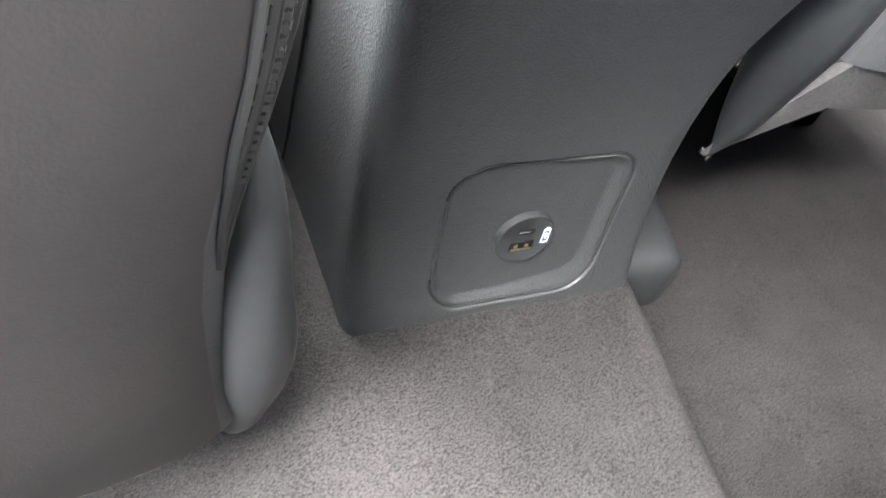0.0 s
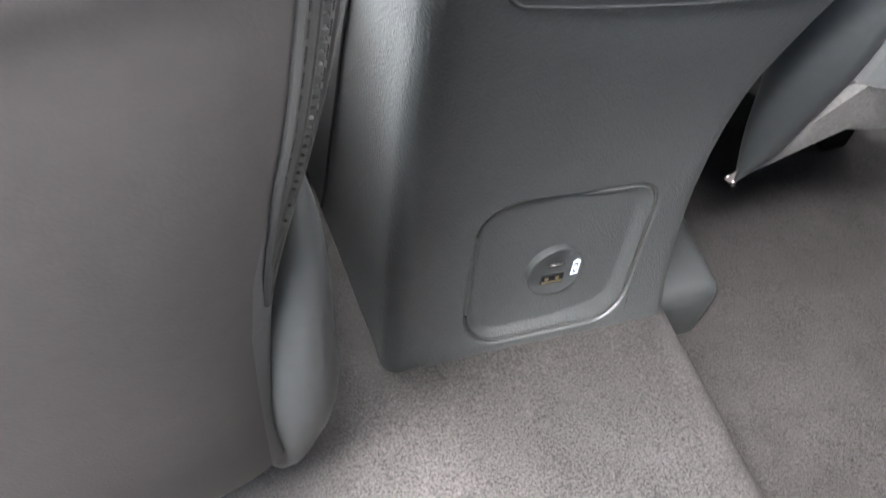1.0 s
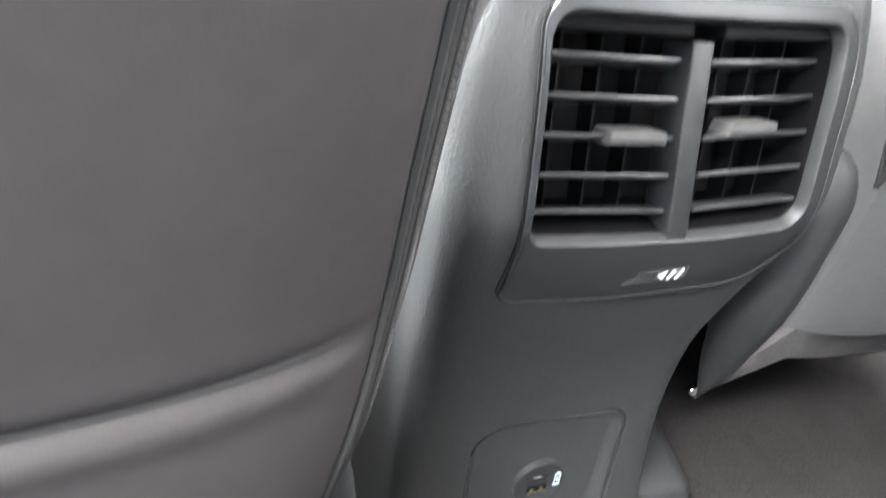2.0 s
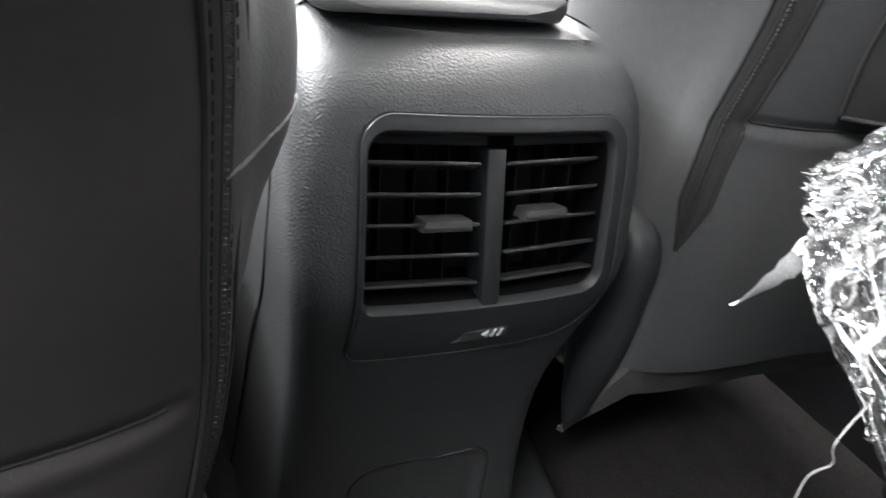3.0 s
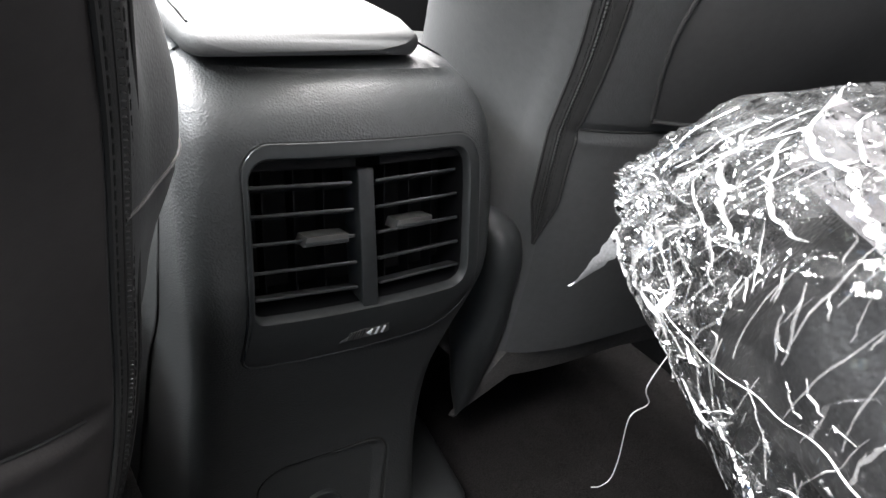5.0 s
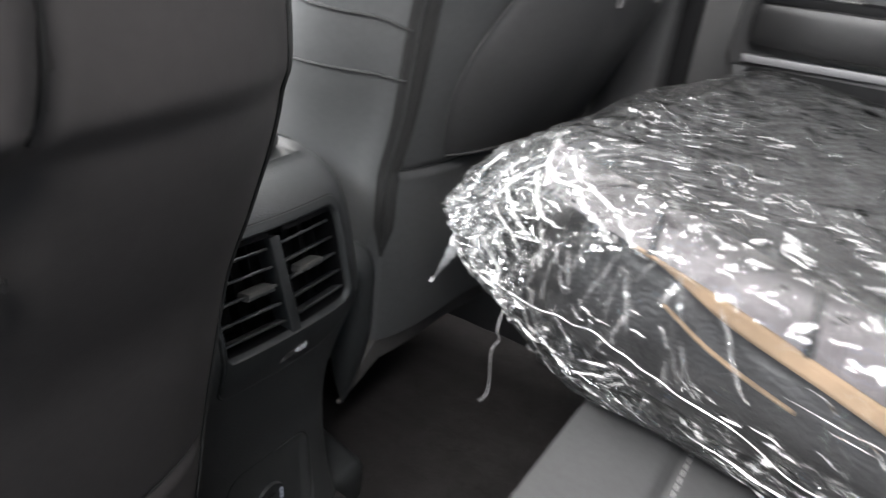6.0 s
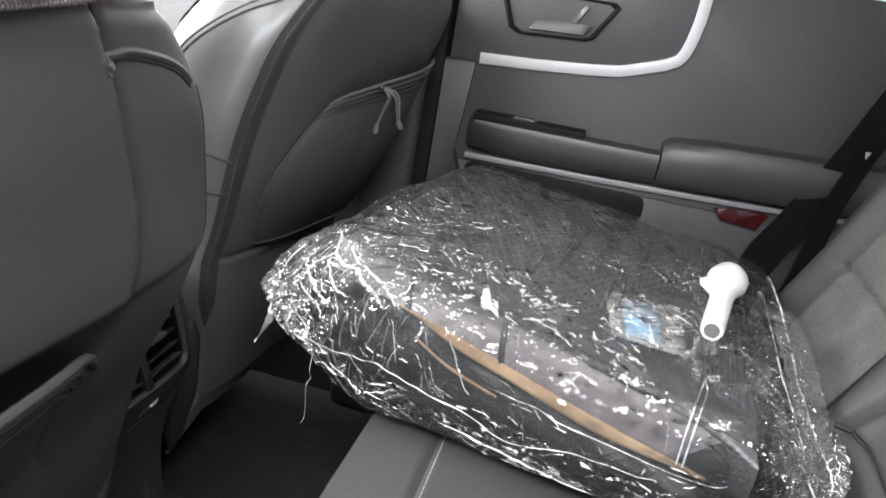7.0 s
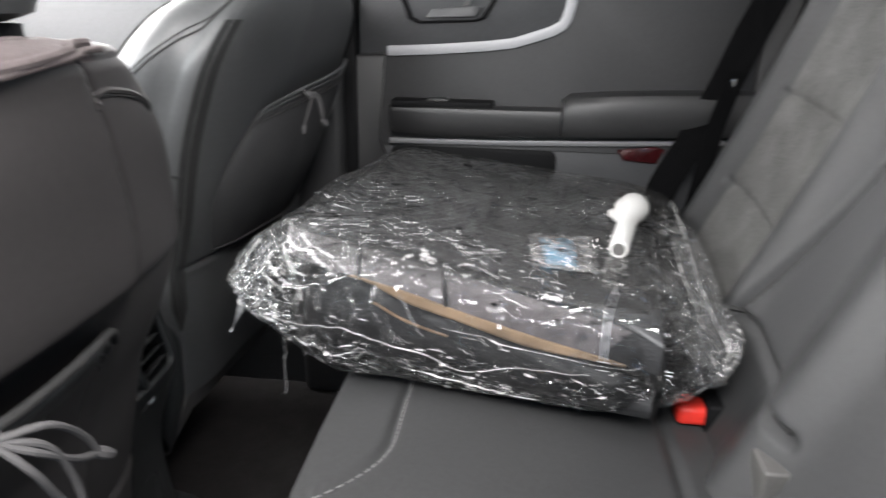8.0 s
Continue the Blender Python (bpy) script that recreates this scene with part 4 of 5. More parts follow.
def rear_back(x, z, off=0.0):
    """The rear backrest's face: a side seat with cloth insert, a sunken middle panel and the other side seat."""
    y = -0.795 - 0.43 * (z - 0.26) - 0.01 * math.sin((z - 0.26) * 5)
    q = (x - 0.39) / 0.225
    if abs(q) < 1.2:
        y += 0.030 * math.exp(-(((abs(q) - 0.82) / 0.17) ** 2)) - 0.01 * max(0, 1 - abs(q))
        if abs(q) < 0.66:
            for zz in (0.50, 0.665):
                y -= 0.007 * math.exp(-(((z - zz - 0.02 * q) / 0.008) ** 2))
    y -= 0.018 * math.exp(-(((x - panel_side(z)) / 0.006) ** 2)) * min(1, max(0, (z - 0.385) / 0.02))
    if x < 0.19:
        y -= 0.018 * math.exp(-(((z - panel_foot(x)) / 0.006) ** 2)) * min(1, (0.19 - x) / 0.012) * min(1, max(0, (x + 0.1) / 0.02))
    q = (x + 0.25) / 0.225
    if abs(q) < 1.25:
        y += 0.03 * math.exp(-(((abs(q) - 0.9) / 0.2) ** 2))
    return Vector((x, y + off, z))


part("backrest", sheet(lambda u, v: rear_back(-0.66 + 1.32 * u, 0.2 + 0.72 * v), 330, 180), BENCHSHADED, bench)
part("cloth_insert", sheet(lambda u, v: rear_back(0.265 + 0.25 * u, 0.30 + 0.6 * v, 0.003), 60, 120), HEATHER, bench, "heather grey cloth seat insert")
part("panel_gap", tube([rear_back(panel_side(z), z, 0.004) for z in np.linspace(0.398, 0.90, 60)], 0.0042, 6), SEAM, bench)
part("panel_gap", tube([rear_back(x, panel_foot(x), 0.004) for x in np.linspace(0.19, -0.075, 40)], 0.0042, 6), SEAM, bench)
part("latch_cover", box(-0.115, -0.065, -0.86, -0.80, 0.262, 0.335, 0.005), KNOB, bench, "pale grey latch cover at the seat base")
buckle = thing("belt_buckle", "red seat belt buckle between cushion and backrest", "belt buckle")
part("button", box(0.08, 0.12, -0.80, -0.755, 0.262, 0.291, 0.008), REDPLASTIC, buckle)
part("housing", box(0.074, 0.126, -0.83, -0.792, 0.25, 0.299, 0.005), BLACK, buckle)


# ---- rear door ----
door = thing("door_1", "grey rear car door lining with pale trim and red reflector", "door", kind="structure")


def on_door(bm, x=0.71):
    """From (along, out, up) to the door: along is minus y, out is towards the cabin."""
    return warp(bm, lambda c: Vector((x + c.y, -c.x, c.z)))


part("lower_panel", on_door(prism(rrect(0.172, 0.985, -0.1, 0.545, 0.02), 0.05, 0.004, 0.004)), DOORGREY, door)
part("middle_panel", on_door(prism([(0.172, 0.52), (0.985, 0.52), (0.985, 0.93), (0.60, 0.93), (0.62, 0.83), (0.50, 0.742), (0.172, 0.716)], 0.05, 0.0, 0.003)), DOORMID, door)
part("upper_panel", on_door(prism([(0.172, 0.716), (0.50, 0.742), (0.60, 0.80), (0.62, 0.83), (0.60, 0.93), (0.172, 0.93)], 0.05, -0.002, 0.002)), DOORGREY, door)
part("front_edge", on_door(prism([(0.165, -0.1), (0.232, -0.1), (0.232, 0.49), (0.212, 0.54), (0.226, 0.715), (0.165, 0.712)], 0.05, -0.012, 0.008)), ARMBLACK, door)


def ribbon(points, width, x0, x1):
    """A flat bar of the given width along points of (along, up)."""
    pts = [Vector((p[0], p[1])) for p in points]
    l, r = [], []
    for i, p in enumerate(pts):
        d = (pts[min(i + 1, len(pts) - 1)] - pts[max(i - 1, 0)]).normalized()
        nrm = Vector((-d.y, d.x)) * width / 2
        l.append(p + nrm), r.append(p - nrm)
    rings = []
    for a, b in zip(l, r):
        rings.append([Vector((a.x, x0, a.y)), Vector((a.x, x1 + 0.001, a.y)), Vector(((a.x * 0.85 + b.x * 0.15), x1, (a.y * 0.85 + b.y * 0.15))), Vector(((b.x * 0.85 + a.x * 0.15), x1, (b.y * 0.85 + a.y * 0.15))), Vector((b.x, x1 + 0.001, b.y)), Vector((b.x, x0, b.y))])
    return loft(rings)


part("pale_trim", on_door(ribbon([(0.232, 0.722), (0.33, 0.727), (0.44, 0.736), (0.495, 0.743), (0.53, 0.754), (0.572, 0.768), (0.592, 0.779), (0.600, 0.792), (0.606, 0.815), (0.611, 0.85), (0.613, 0.93)], 0.020, 0.01, -0.010)), SILVER, door, "pale grey angular trim strip")
part("handle_bezel", on_door(loft([[Vector((a, o, b)) for a, b in lerp_loop([(0.25, 0.85), (0.275, 0.787), (0.295, 0.778), (0.42, 0.784), (0.435, 0.79), (0.472, 0.85), (0.462, 0.858), (0.26, 0.858)], [(0.36, 0.82)] * 8, t)] for t, o in ((0, 0.002), (0.0, -0.008), (0.05, -0.01), (0.1, -0.007), (0.12, 0.0), (0.25, 0.006))])), BLACK, door)
part("handle_bowl", on_door(prism([(0.29, 0.79), (0.418, 0.793), (0.452, 0.846), (0.272, 0.846)], 0.01, 0.0015, 0.001)), SATIN, door)
part("handle_shadow", on_door(prism([(0.272, 0.846), (0.289, 0.79), (0.30, 0.79), (0.322, 0.846)], 0.0, -0.001, 0.0005)), BLACK, door)
part("door_handle", on_door(prism([(0.312, 0.790), (0.416, 0.793), (0.428, 0.812), (0.40, 0.813), (0.372, 0.812), (0.325, 0.806)], 0.0, -0.012, 0.003)), DOORGREY, door, "grey inner door handle")
part("handle_rib", on_door(prism([(0.388, 0.812), (0.398, 0.812), (0.417, 0.845), (0.407, 0.845)], 0.0, -0.010, 0.002)), KNOB, door)
# armrest
arm = []
for a, o, z0, z1 in ((0.234, -0.02, 0.57, 0.60), (0.238, -0.04, 0.56, 0.609), (0.25, -0.05, 0.556, 0.612), (0.34, -0.054, 0.553, 0.613), (0.5, -0.055, 0.556, 0.613), (0.6, -0.055, 0.56, 0.614)):
    arm.append([Vector((a, 0.02 if k in (0, 1) else q[0], q[1])) for k, q in enumerate([(0.02, z0), (0.02, z1)] + [(o + 0.012, z1 + 0.004), (o + 0.003, z1 - 0.002), (o, z1 - 0.012), (o + 0.006, z0 + 0.012), (o + 0.016, z0)])])
armrest = part("armrest", on_door(loft(arm)), ARMBLACK, door)
arm2 = []
for a, o, z0, z1 in ((0.603, -0.055, 0.56, 0.628), (0.62, -0.058, 0.56, 0.641), (0.7, -0.06, 0.562, 0.648), (0.85, -0.058, 0.566, 0.654), (0.98, -0.05, 0.57, 0.658)):
    arm2.append([Vector((a, q[0], q[1])) for q in [(0.02, z0), (0.02, z1 + 0.004), (o + 0.022, z1 + 0.004), (o + 0.008, z1 - 0.002), (o, z1 - 0.018), (o + 0.004, z0 + 0.016), (o + 0.016, z0)]])
part("armrest_pad", on_door(loft(arm2)), ARMBLACK, door, "padded black armrest end")
switch = part("switch_plate", on_door(box(0.245, 0.46, -0.047, 0.01, 0.610, 0.626, 0.004)), BLACK, door)
part("window_switch", on_door(box(0.325, 0.36, -0.04, -0.015, 0.622, 0.6305, 0.002)), SATIN, switch)
part("switch_ring", on_door(box(0.32, 0.365, -0.043, -0.012, 0.6235, 0.6275, 0.001)), KNOB, switch)
part("lower_trim", on_door(ribbon([(0.235, 0.533), (0.5, 0.537), (0.7, 0.543), (0.86, 0.55), (0.98, 0.556)], 0.011, 0.01, -0.012)), TRIMDULL, door)
part("door_pocket", on_door(prism(rrect(0.236, 0.6, 0.40, 0.522, 0.02), 0.03, -0.001, 0.002)), BLACK, door)
part("reflector", on_door(prism([(0.725, 0.53), (0.742, 0.508), (0.81, 0.503), (0.825, 0.535), (0.80, 0.539)], 0.02, -0.005, 0.002)), REDLENS, door, "red plastic reflector")
wall("wall_right_pillar", box(0.672, 0.74, -0.138, -0.02, -0.1, 1.27, 0.02), DOORMID, "grey plastic pillar trim")

wall("wall_right_seal", box(0.69, 0.8, -0.166, -0.13, -0.1, 1.27, 0.006), BLACK, "black rubber door seal")

# seat belt
belt = thing("seat_belt", "black rear seat belt beside the backrest", "seat belt")
path = spline([(0.65, -1.08, 1.2), (0.66, -0.99, 0.88), (0.66, -0.947, 0.765), (0.66, -0.912, 0.665), (0.655, -0.86, 0.55), (0.645, -0.815, 0.46), (0.62, -0.79, 0.36), (0.60, -0.78, 0.28)], 40)
part("webbing", loft([[p + Vector((0.0, -0.029, -0.011)), p + Vector((-0.001, 0.029, 0.011)), p + Vector((0.001, 0.029, 0.011)), p + Vector((0.001, -0.029, -0.011))] for p in path]), WEBBING, belt)
fold_path = spline([(0.652, -0.93, 0.70), (0.64, -0.90, 0.60), (0.625, -0.885, 0.52), (0.61, -0.87, 0.44), (0.60, -0.85, 0.36)], 24)
part("folded_webbing", loft([[p + Vector((-0.004, -0.020, -0.004)), p + Vector((-0.010, 0.014, 0.006)), p + Vector((-0.008, 0.014, 0.006)), p + Vector((-0.002, -0.020, -0.004))] for p in fold_path]), WEBBING, belt)
part("latch_plate", warp(box(0.642, 0.652, -0.927, -0.913, 0.655, 0.69, 0.003), lambda c: Vector((c.x, c.y - 0.35 * (c.z - 0.67), c.z))), CHROME, belt)


# added sheet, coloured as the shade between bench and door
wall("wall_seat_gap", warp(box(0.668, 0.705, -1.1, -0.85, -0.05, 1.24, 0.01), lambda c: Vector((c.x, c.y - 0.35 * max(0, c.z - 0.4), c.z))), GAPSHADE, "near-black sheet for the shade between bench and door")


# ---- bag of mats on the bench ----
def stack_top(x, y):
    return 0.476 + 0.04 * (x - 0.1) + 0.11 * (y + 0.45)


mats = thing("floor_mats", "stack of black rubber floor mats with raised studs", "floor mat")
NEAR_L, NEAR_R, FAR_L, FAR_R = Vector((0.150, -0.192)), Vector((-0.002, -0.70)), Vector((0.685, -0.255)), Vector((0.65, -0.79))
LIP = smooth_curve([  # along the near edge; top, foot and card beneath: x, height against the stack
    (0, 0.1431, 0.0, 0.1279, -0.036, 0.1354, -0.050), (0.1, 0.1450, -0.0054, 0.1189, -0.044, 0.1186, -0.054), (0.2, 0.1447, -0.0135, 0.1127, -0.0476, 0.1150, -0.049), (0.35, 0.1238, -0.0156, 0.0975, -0.0524, 0.0952, -0.0667),
    (0.5, 0.0932, -0.0141, 0.0789, -0.0588, 0.0747, -0.0724), (0.7, 0.0524, -0.0087, 0.0471, -0.0616, 0.0437, -0.0769), (0.9, 0.0116, -0.0061, 0.0122, -0.0593, 0.0149, -0.0646), (1.0, -0.0119, -0.018, -0.0091, -0.058, -0.0008, -0.058)])


def mat_xy(s, t):
    """From near to far (s) and along the near edge (t)."""
    near = Vector((LIP(t)[0] + 0.008, NEAR_L.lerp(NEAR_R, t).y))
    return near.lerp(FAR_L.lerp(FAR_R, t), s)


def mat_point(s, t, up=0.0):
    p = mat_xy(s, t)
    z = stack_top(p.x, p.y) + up - 0.014 * max(0, (t - 0.86) / 0.14) ** 2 - 0.01 * max(0, (0.06 - t) / 0.06)
    z += 0.003 * noise.noise((p.x * 9, p.y * 9, 3))
    return Vector((p.x, p.y, z))


def lip_point(u, x, dz):
    y = NEAR_L.lerp(NEAR_R, u).y
    return Vector((x, y, stack_top(x, y) + dz))


def upper(u, v):
    if v < 0.12:
        a = v / 0.12 * math.pi / 2
        e, f = mat_point(0.0, u), lip_point(u, *LIP(u)[:2])
        return Vector((f.x + (e.x - f.x) * (1 - math.cos(a)), e.y, f.z + (e.z - f.z) * math.sin(a)))
    return mat_point((v - 0.12) / 0.88, u)


part("upper_mat", sheet(upper, 60, 60), RUBBERSHEEN, mats)


def lip(u, v):
    q = LIP(u)
    return lip_point(u, *q[:2]).lerp(lip_point(u, *q[2:4]), v) + Vector((-0.003 * math.sin(v * math.pi), 0, 0))


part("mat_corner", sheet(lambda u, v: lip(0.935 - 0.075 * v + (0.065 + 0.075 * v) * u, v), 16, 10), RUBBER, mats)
part("mat_lip", sheet(lambda u, v: lip((0.935 - 0.075 * v) * u, v), 60, 10), MATLIP, mats, "smooth turned-down edge of the mat, its sheen painted grey")
for u in (0.205, 0.455):
    part("lip_rib", tube([lip(u + 0.01 * v, v) + Vector((-0.002, 0, 0)) for v in np.linspace(0, 1, 8)], 0.004, 8), RUBBER, mats)
    part("lip_rib", tube([lip(u + 0.035 + 0.01 * v, v) + Vector((-0.001, 0, 0)) for v in np.linspace(0, 1, 8)], 0.0028, 8), MATLIP, mats)
part("mat_edge", tube([mat_point(0.0, u) + Vector((-0.0045, 0, -0.0065)) for u in np.linspace(0.01, 0.99, 60)], lambda q: 0.0062 - 0.003 * q**8, 10), RUBBER, mats)
g = mat_point(0.145, 0.80, 0.0015)
part("grommet", tube([g + Vector((0, 0, -0.002)), g + Vector((0, 0, 0.0025)), g + Vector((0, 0, 0.003))], lambda q: 0.019 - 0.003 * q, 24), BLACK, mats, "round black fixing grommet")
part("grommet_hole", tube([g + Vector((0, 0, 0.002)), g + Vector((0, 0, 0.0042))], 0.0065, 16), RUBBER, mats)
studs = []
for i in range(36):
    for j in range(30):
        s, t = 0.05 + 0.92 * i / 36, 0.04 + 0.78 * (j + 0.5 * (i % 2)) / 30
        p = mat_point(s, t)
        b = box(p.x - 0.0042, p.x + 0.0042, p.y - 0.0016, p.y + 0.0016, p.z - 0.001, p.z + 0.0028, 0)
        studs.append(b)
tagged(part("stud", join(*studs), STUDGLINT, mats), kind="stuff")
for k in range(7):
    t = 0.865 + 0.02 * k
    part("ridge", tube([mat_point(s, t, 0.001) for s in np.linspace(0.12, 0.96, 20)], 0.0028, 6), RUBBER, mats)
holes = [box(q.x - 0.002, q.x + 0.002, q.y - 0.002, q.y + 0.002, q.z - 0.001, q.z + 0.003, 0.0006, 1) for q in (mat_point(0.12 + 0.045 * k, 0.895 + 0.02 * r) for k in range(14) for r in range(2))]
tagged(part("dimple", join(*holes), BLACK, mats), kind="stuff")


def under(u, v):
    """The lower mats: a folded stack with a rounded front."""
    a = v * math.pi
    e = NEAR_L.lerp(NEAR_R, u)
    z1 = stack_top(e.x, e.y) - 0.06 - 0.03 * u
    zc, zh = (z1 + 0.305) / 2, (z1 - 0.305) / 2
    return Vector((e.x + 0.028 - 0.02 * math.sin(a) + 0.006 * noise.noise((u * 14, v * 5, 1)), e.y, zc + zh * math.cos(a)))


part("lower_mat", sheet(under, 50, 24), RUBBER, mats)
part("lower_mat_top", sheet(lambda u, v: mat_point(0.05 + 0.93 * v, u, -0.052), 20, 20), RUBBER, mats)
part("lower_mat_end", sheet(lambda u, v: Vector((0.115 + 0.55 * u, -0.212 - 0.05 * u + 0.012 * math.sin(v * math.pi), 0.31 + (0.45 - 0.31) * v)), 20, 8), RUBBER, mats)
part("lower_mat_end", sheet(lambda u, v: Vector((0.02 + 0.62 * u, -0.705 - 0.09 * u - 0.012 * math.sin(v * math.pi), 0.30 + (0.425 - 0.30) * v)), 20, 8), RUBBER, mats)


def card(u, v):
    u = 0.185 + 0.74 * u
    q = LIP(u)
    foot = lip_point(u, *q[2:4])
    return lip_point(u, *q[4:6]).lerp(foot, v) + Vector((-0.002, 0, 0.0015))


cardboard = part("cardboard", sheet(card, 50, 4), CARD)
solid = cardboard.modifiers.new("thickness", "SOLIDIFY")
solid.thickness = 0.003
tagged(cardboard, "brown cardboard edge between the mats", "cardboard")
strip = part("cardboard_strip", sheet(lambda u, v: card(0.10 + 0.29 * u, 0) + Vector((-0.011 - 0.003 * v, 0, -0.021 - 0.0022 * v * math.sin(math.pi * (0.1 + 0.85 * u)))), 30, 3), CARD)
solid = strip.modifiers.new("thickness", "SOLIDIFY")
solid.thickness = 0.002
tagged(strip, "narrow brown cardboard strip below the mats' edge", "cardboard")
cord = part("cord_loop", join(*[tube(spline([mat_point(0.12, 0.89, 0.004), mat_point(0.06, 0.885 + d, 0.006), lip(0.87 + d, 0.1) + Vector((-0.004, 0, 0.004)), lip(0.87 + d, 1.0) + Vector((-0.005, 0, 0))], 24), 0.0011, 6) for d in (-0.004, 0.008)]), WHITEMARK)
tagged(cord, "thin white cord loop hanging over the mat edge", "cord")

# white plastic hook and blue packet on the mats
hook = thing("plastic_hook", "white plastic part with a hollow round stem", "plastic part")
a0, a1 = Vector((0.202, -0.670, 0.0)), Vector((0.485, -0.736, 0.0))
stem = []
for f, r in ((0.0, 0.013), (0.02, 0.0145), (0.3, 0.0145), (0.42, 0.0145), (0.5, 0.017), (0.6, 0.022), (0.72, 0.0255), (0.8, 0.024), (0.9, 0.017), (1.0, 0.004)):
    c = a0.lerp(a1, f)
    c.z = stack_top(c.x, c.y) + 0.004 + (0.016 + 0.008 * f)
    d = (a1 - a0).normalized()
    side = Vector((-d.y, d.x, 0))
    stem.append([c + side * r * math.cos(t) * (1.0 + 0.25 * f) + Vector((0, 0, 1)) * r * (1 - 0.35 * f) * math.sin(t) for t in (2 * math.pi * k / 28 for k in range(28))])
body = loft(stem)
body = warp(body, lambda c: c + Vector((0, 0.004 * noise.noise((c.x * 40, c.y * 40, 1)) * max(0, min(1, (c.x - 0.29) / 0.05)), 0.004 * noise.noise((c.x * 35, c.y * 35, 7)) * max(0, min(1, (c.x - 0.29) / 0.05)))))
part("body", body, WHITEPLASTIC, hook)
fin = []
for f, o, k in ((0.46, 0.018, 0.0), (0.54, 0.034, 0.002), (0.62, 0.037, 0.003), (0.69, 0.030, 0.002), (0.73, 0.018, 0.0)):
    c = a0.lerp(a1, f)
    c.z = stack_top(c.x, c.y) + 0.022 + k
    up = Vector((0, 0, 0.004))
    fin.append([c + side * o, c + side * (0.5 * o) + up, c, c + side * (0.5 * o) - up])
part("fin", loft(fin), WHITEPLASTIC, hook)
c0 = a0 + Vector((0, 0, stack_top(a0.x, a0.y) + 0.02))
part("hollow", tube([c0 + d * 0.006, c0 - d * 0.0008], 0.0098, 20), KNOB, hook)
packet = thing("sachet", "clear sachet with a blue label lying on mats", "packet")


def sachet(u, v, up=0.006):
    c = Vector((0.238, -0.533)).lerp(Vector((0.272, -0.637)), u).lerp(Vector((0.112, -0.546)).lerp(Vector((0.122, -0.636)), u), v)
    z = stack_top(c.x, c.y) + up + 0.006 * math.sin(math.pi * u) * math.sin(math.pi * v) + 0.003 * noise.noise((c.x * 60, c.y * 60, 2))
    return Vector((c.x, c.y, z))


part("pouch", sheet(lambda u, v: sachet(u, v, up=0.009), 24, 14), POUCH, packet)
part("label", sheet(lambda u, v: sachet(0.20 + 0.48 * u, 0.06 + 0.80 * v, up=0.0055), 16, 12), BLUE, packet, "sky blue printed label")

# the bag itself
OUTLINE = spline([(0.100, -0.118, 0), (0.135, -0.100, 0), (0.30, -0.145, 0), (0.5, -0.20, 0), (0.69, -0.245, 0), (0.712, -0.30, 0), (0.70, -0.55, 0), (0.685, -0.79, 0), (0.62, -0.857, 0), (0.42, -0.847, 0),
                  (0.2, -0.834, 0), (0.09, -0.825, 0), (0.035, -0.80, 0), (0.012, -0.735, 0), (-0.012, -0.66, 0), (0.012, -0.50, 0), (0.045, -0.33, 0), (0.065, -0.22, 0), (0.082, -0.15, 0), (0.100, -0.118, 0)], 480)[:-1]
MIDDLE = Vector((0.34, -0.50, 0))


def film_top(x, y):
    z = stack_top(x, y) + 0.009
    z -= 0.55 * max(0, y + 0.20)
    z -= 0.75 * max(0, 0.15 - x) * max(0, min(1, (y + 0.28) / 0.08))
    z -= 0.75 * max(0, -0.70 - 0.08 * x - y) * max(0.15, 1 - 2.2 * max(0, x - 0.05))
    return z


def film_bottom(x, y):
    return 0.297 + 0.9 * max(0, y + 0.27) ** 1.15 + 1.0 * max(0, -0.735 - y) * max(0.0, 1 - 2.5 * max(0, x - 0.15))


PROFILE = [(0.02, 0.0), (0.5, 0.0), (0.79, 0.0)]
side = smooth_curve([(0, 0.845, 0.0), (0.1, 0.905, 0.03), (0.25, 0.96, 0.15), (0.45, 0.99, 0.34), (0.55, 1.0, 0.44), (0.7, 0.992, 0.62), (0.85, 0.975, 0.82), (0.94, 0.95, 0.93), (1.0, 0.92, 0.985)])
PROFILE += [tuple(side(k / 40)) for k in range(41)]
PROFILE += [(0.91 - 0.0128 * k, 1.0) for k in range(1, 70)]


GATHER = Vector((0.118, -0.118, 0.42))


def crumple(p, amount):
    """Sharp ridges of creased film, drawn together towards the gathered end."""
    d = p - GATHER
    far = d.length
    q = d.normalized()
    near = math.exp(-((far / 0.17) ** 2))
    w = p + 0.03 * Vector((noise.noise(p * 11), noise.noise(p * 11 + Vector((7, 0, 0))), noise.noise(p * 11 + Vector((0, 9, 0)))))
    a = 1 - abs(noise.noise(Vector((w.x * 13, w.y * 20, w.z * 9))))
    b = 1 - abs(noise.noise(Vector((w.x * 42, w.y * 34, w.z * 30)) + Vector((3, 1, 5))))
    r = 1 - abs(noise.noise(q * 5.5 + Vector((far * 4, 0, 2))))
    r2 = 1 - abs(noise.noise(q * 13 + Vector((far * 9, 4, 0))))
    loose = min(1.0, max(0.15, 1.6 * noise.noise(p * 7) + 0.45))
    return amount * (a * 0.006 + loose * b * 0.003 - 0.0075) * (1 - 0.5 * near) + near * (r * 0.018 + r2 * 0.003 - 0.020)


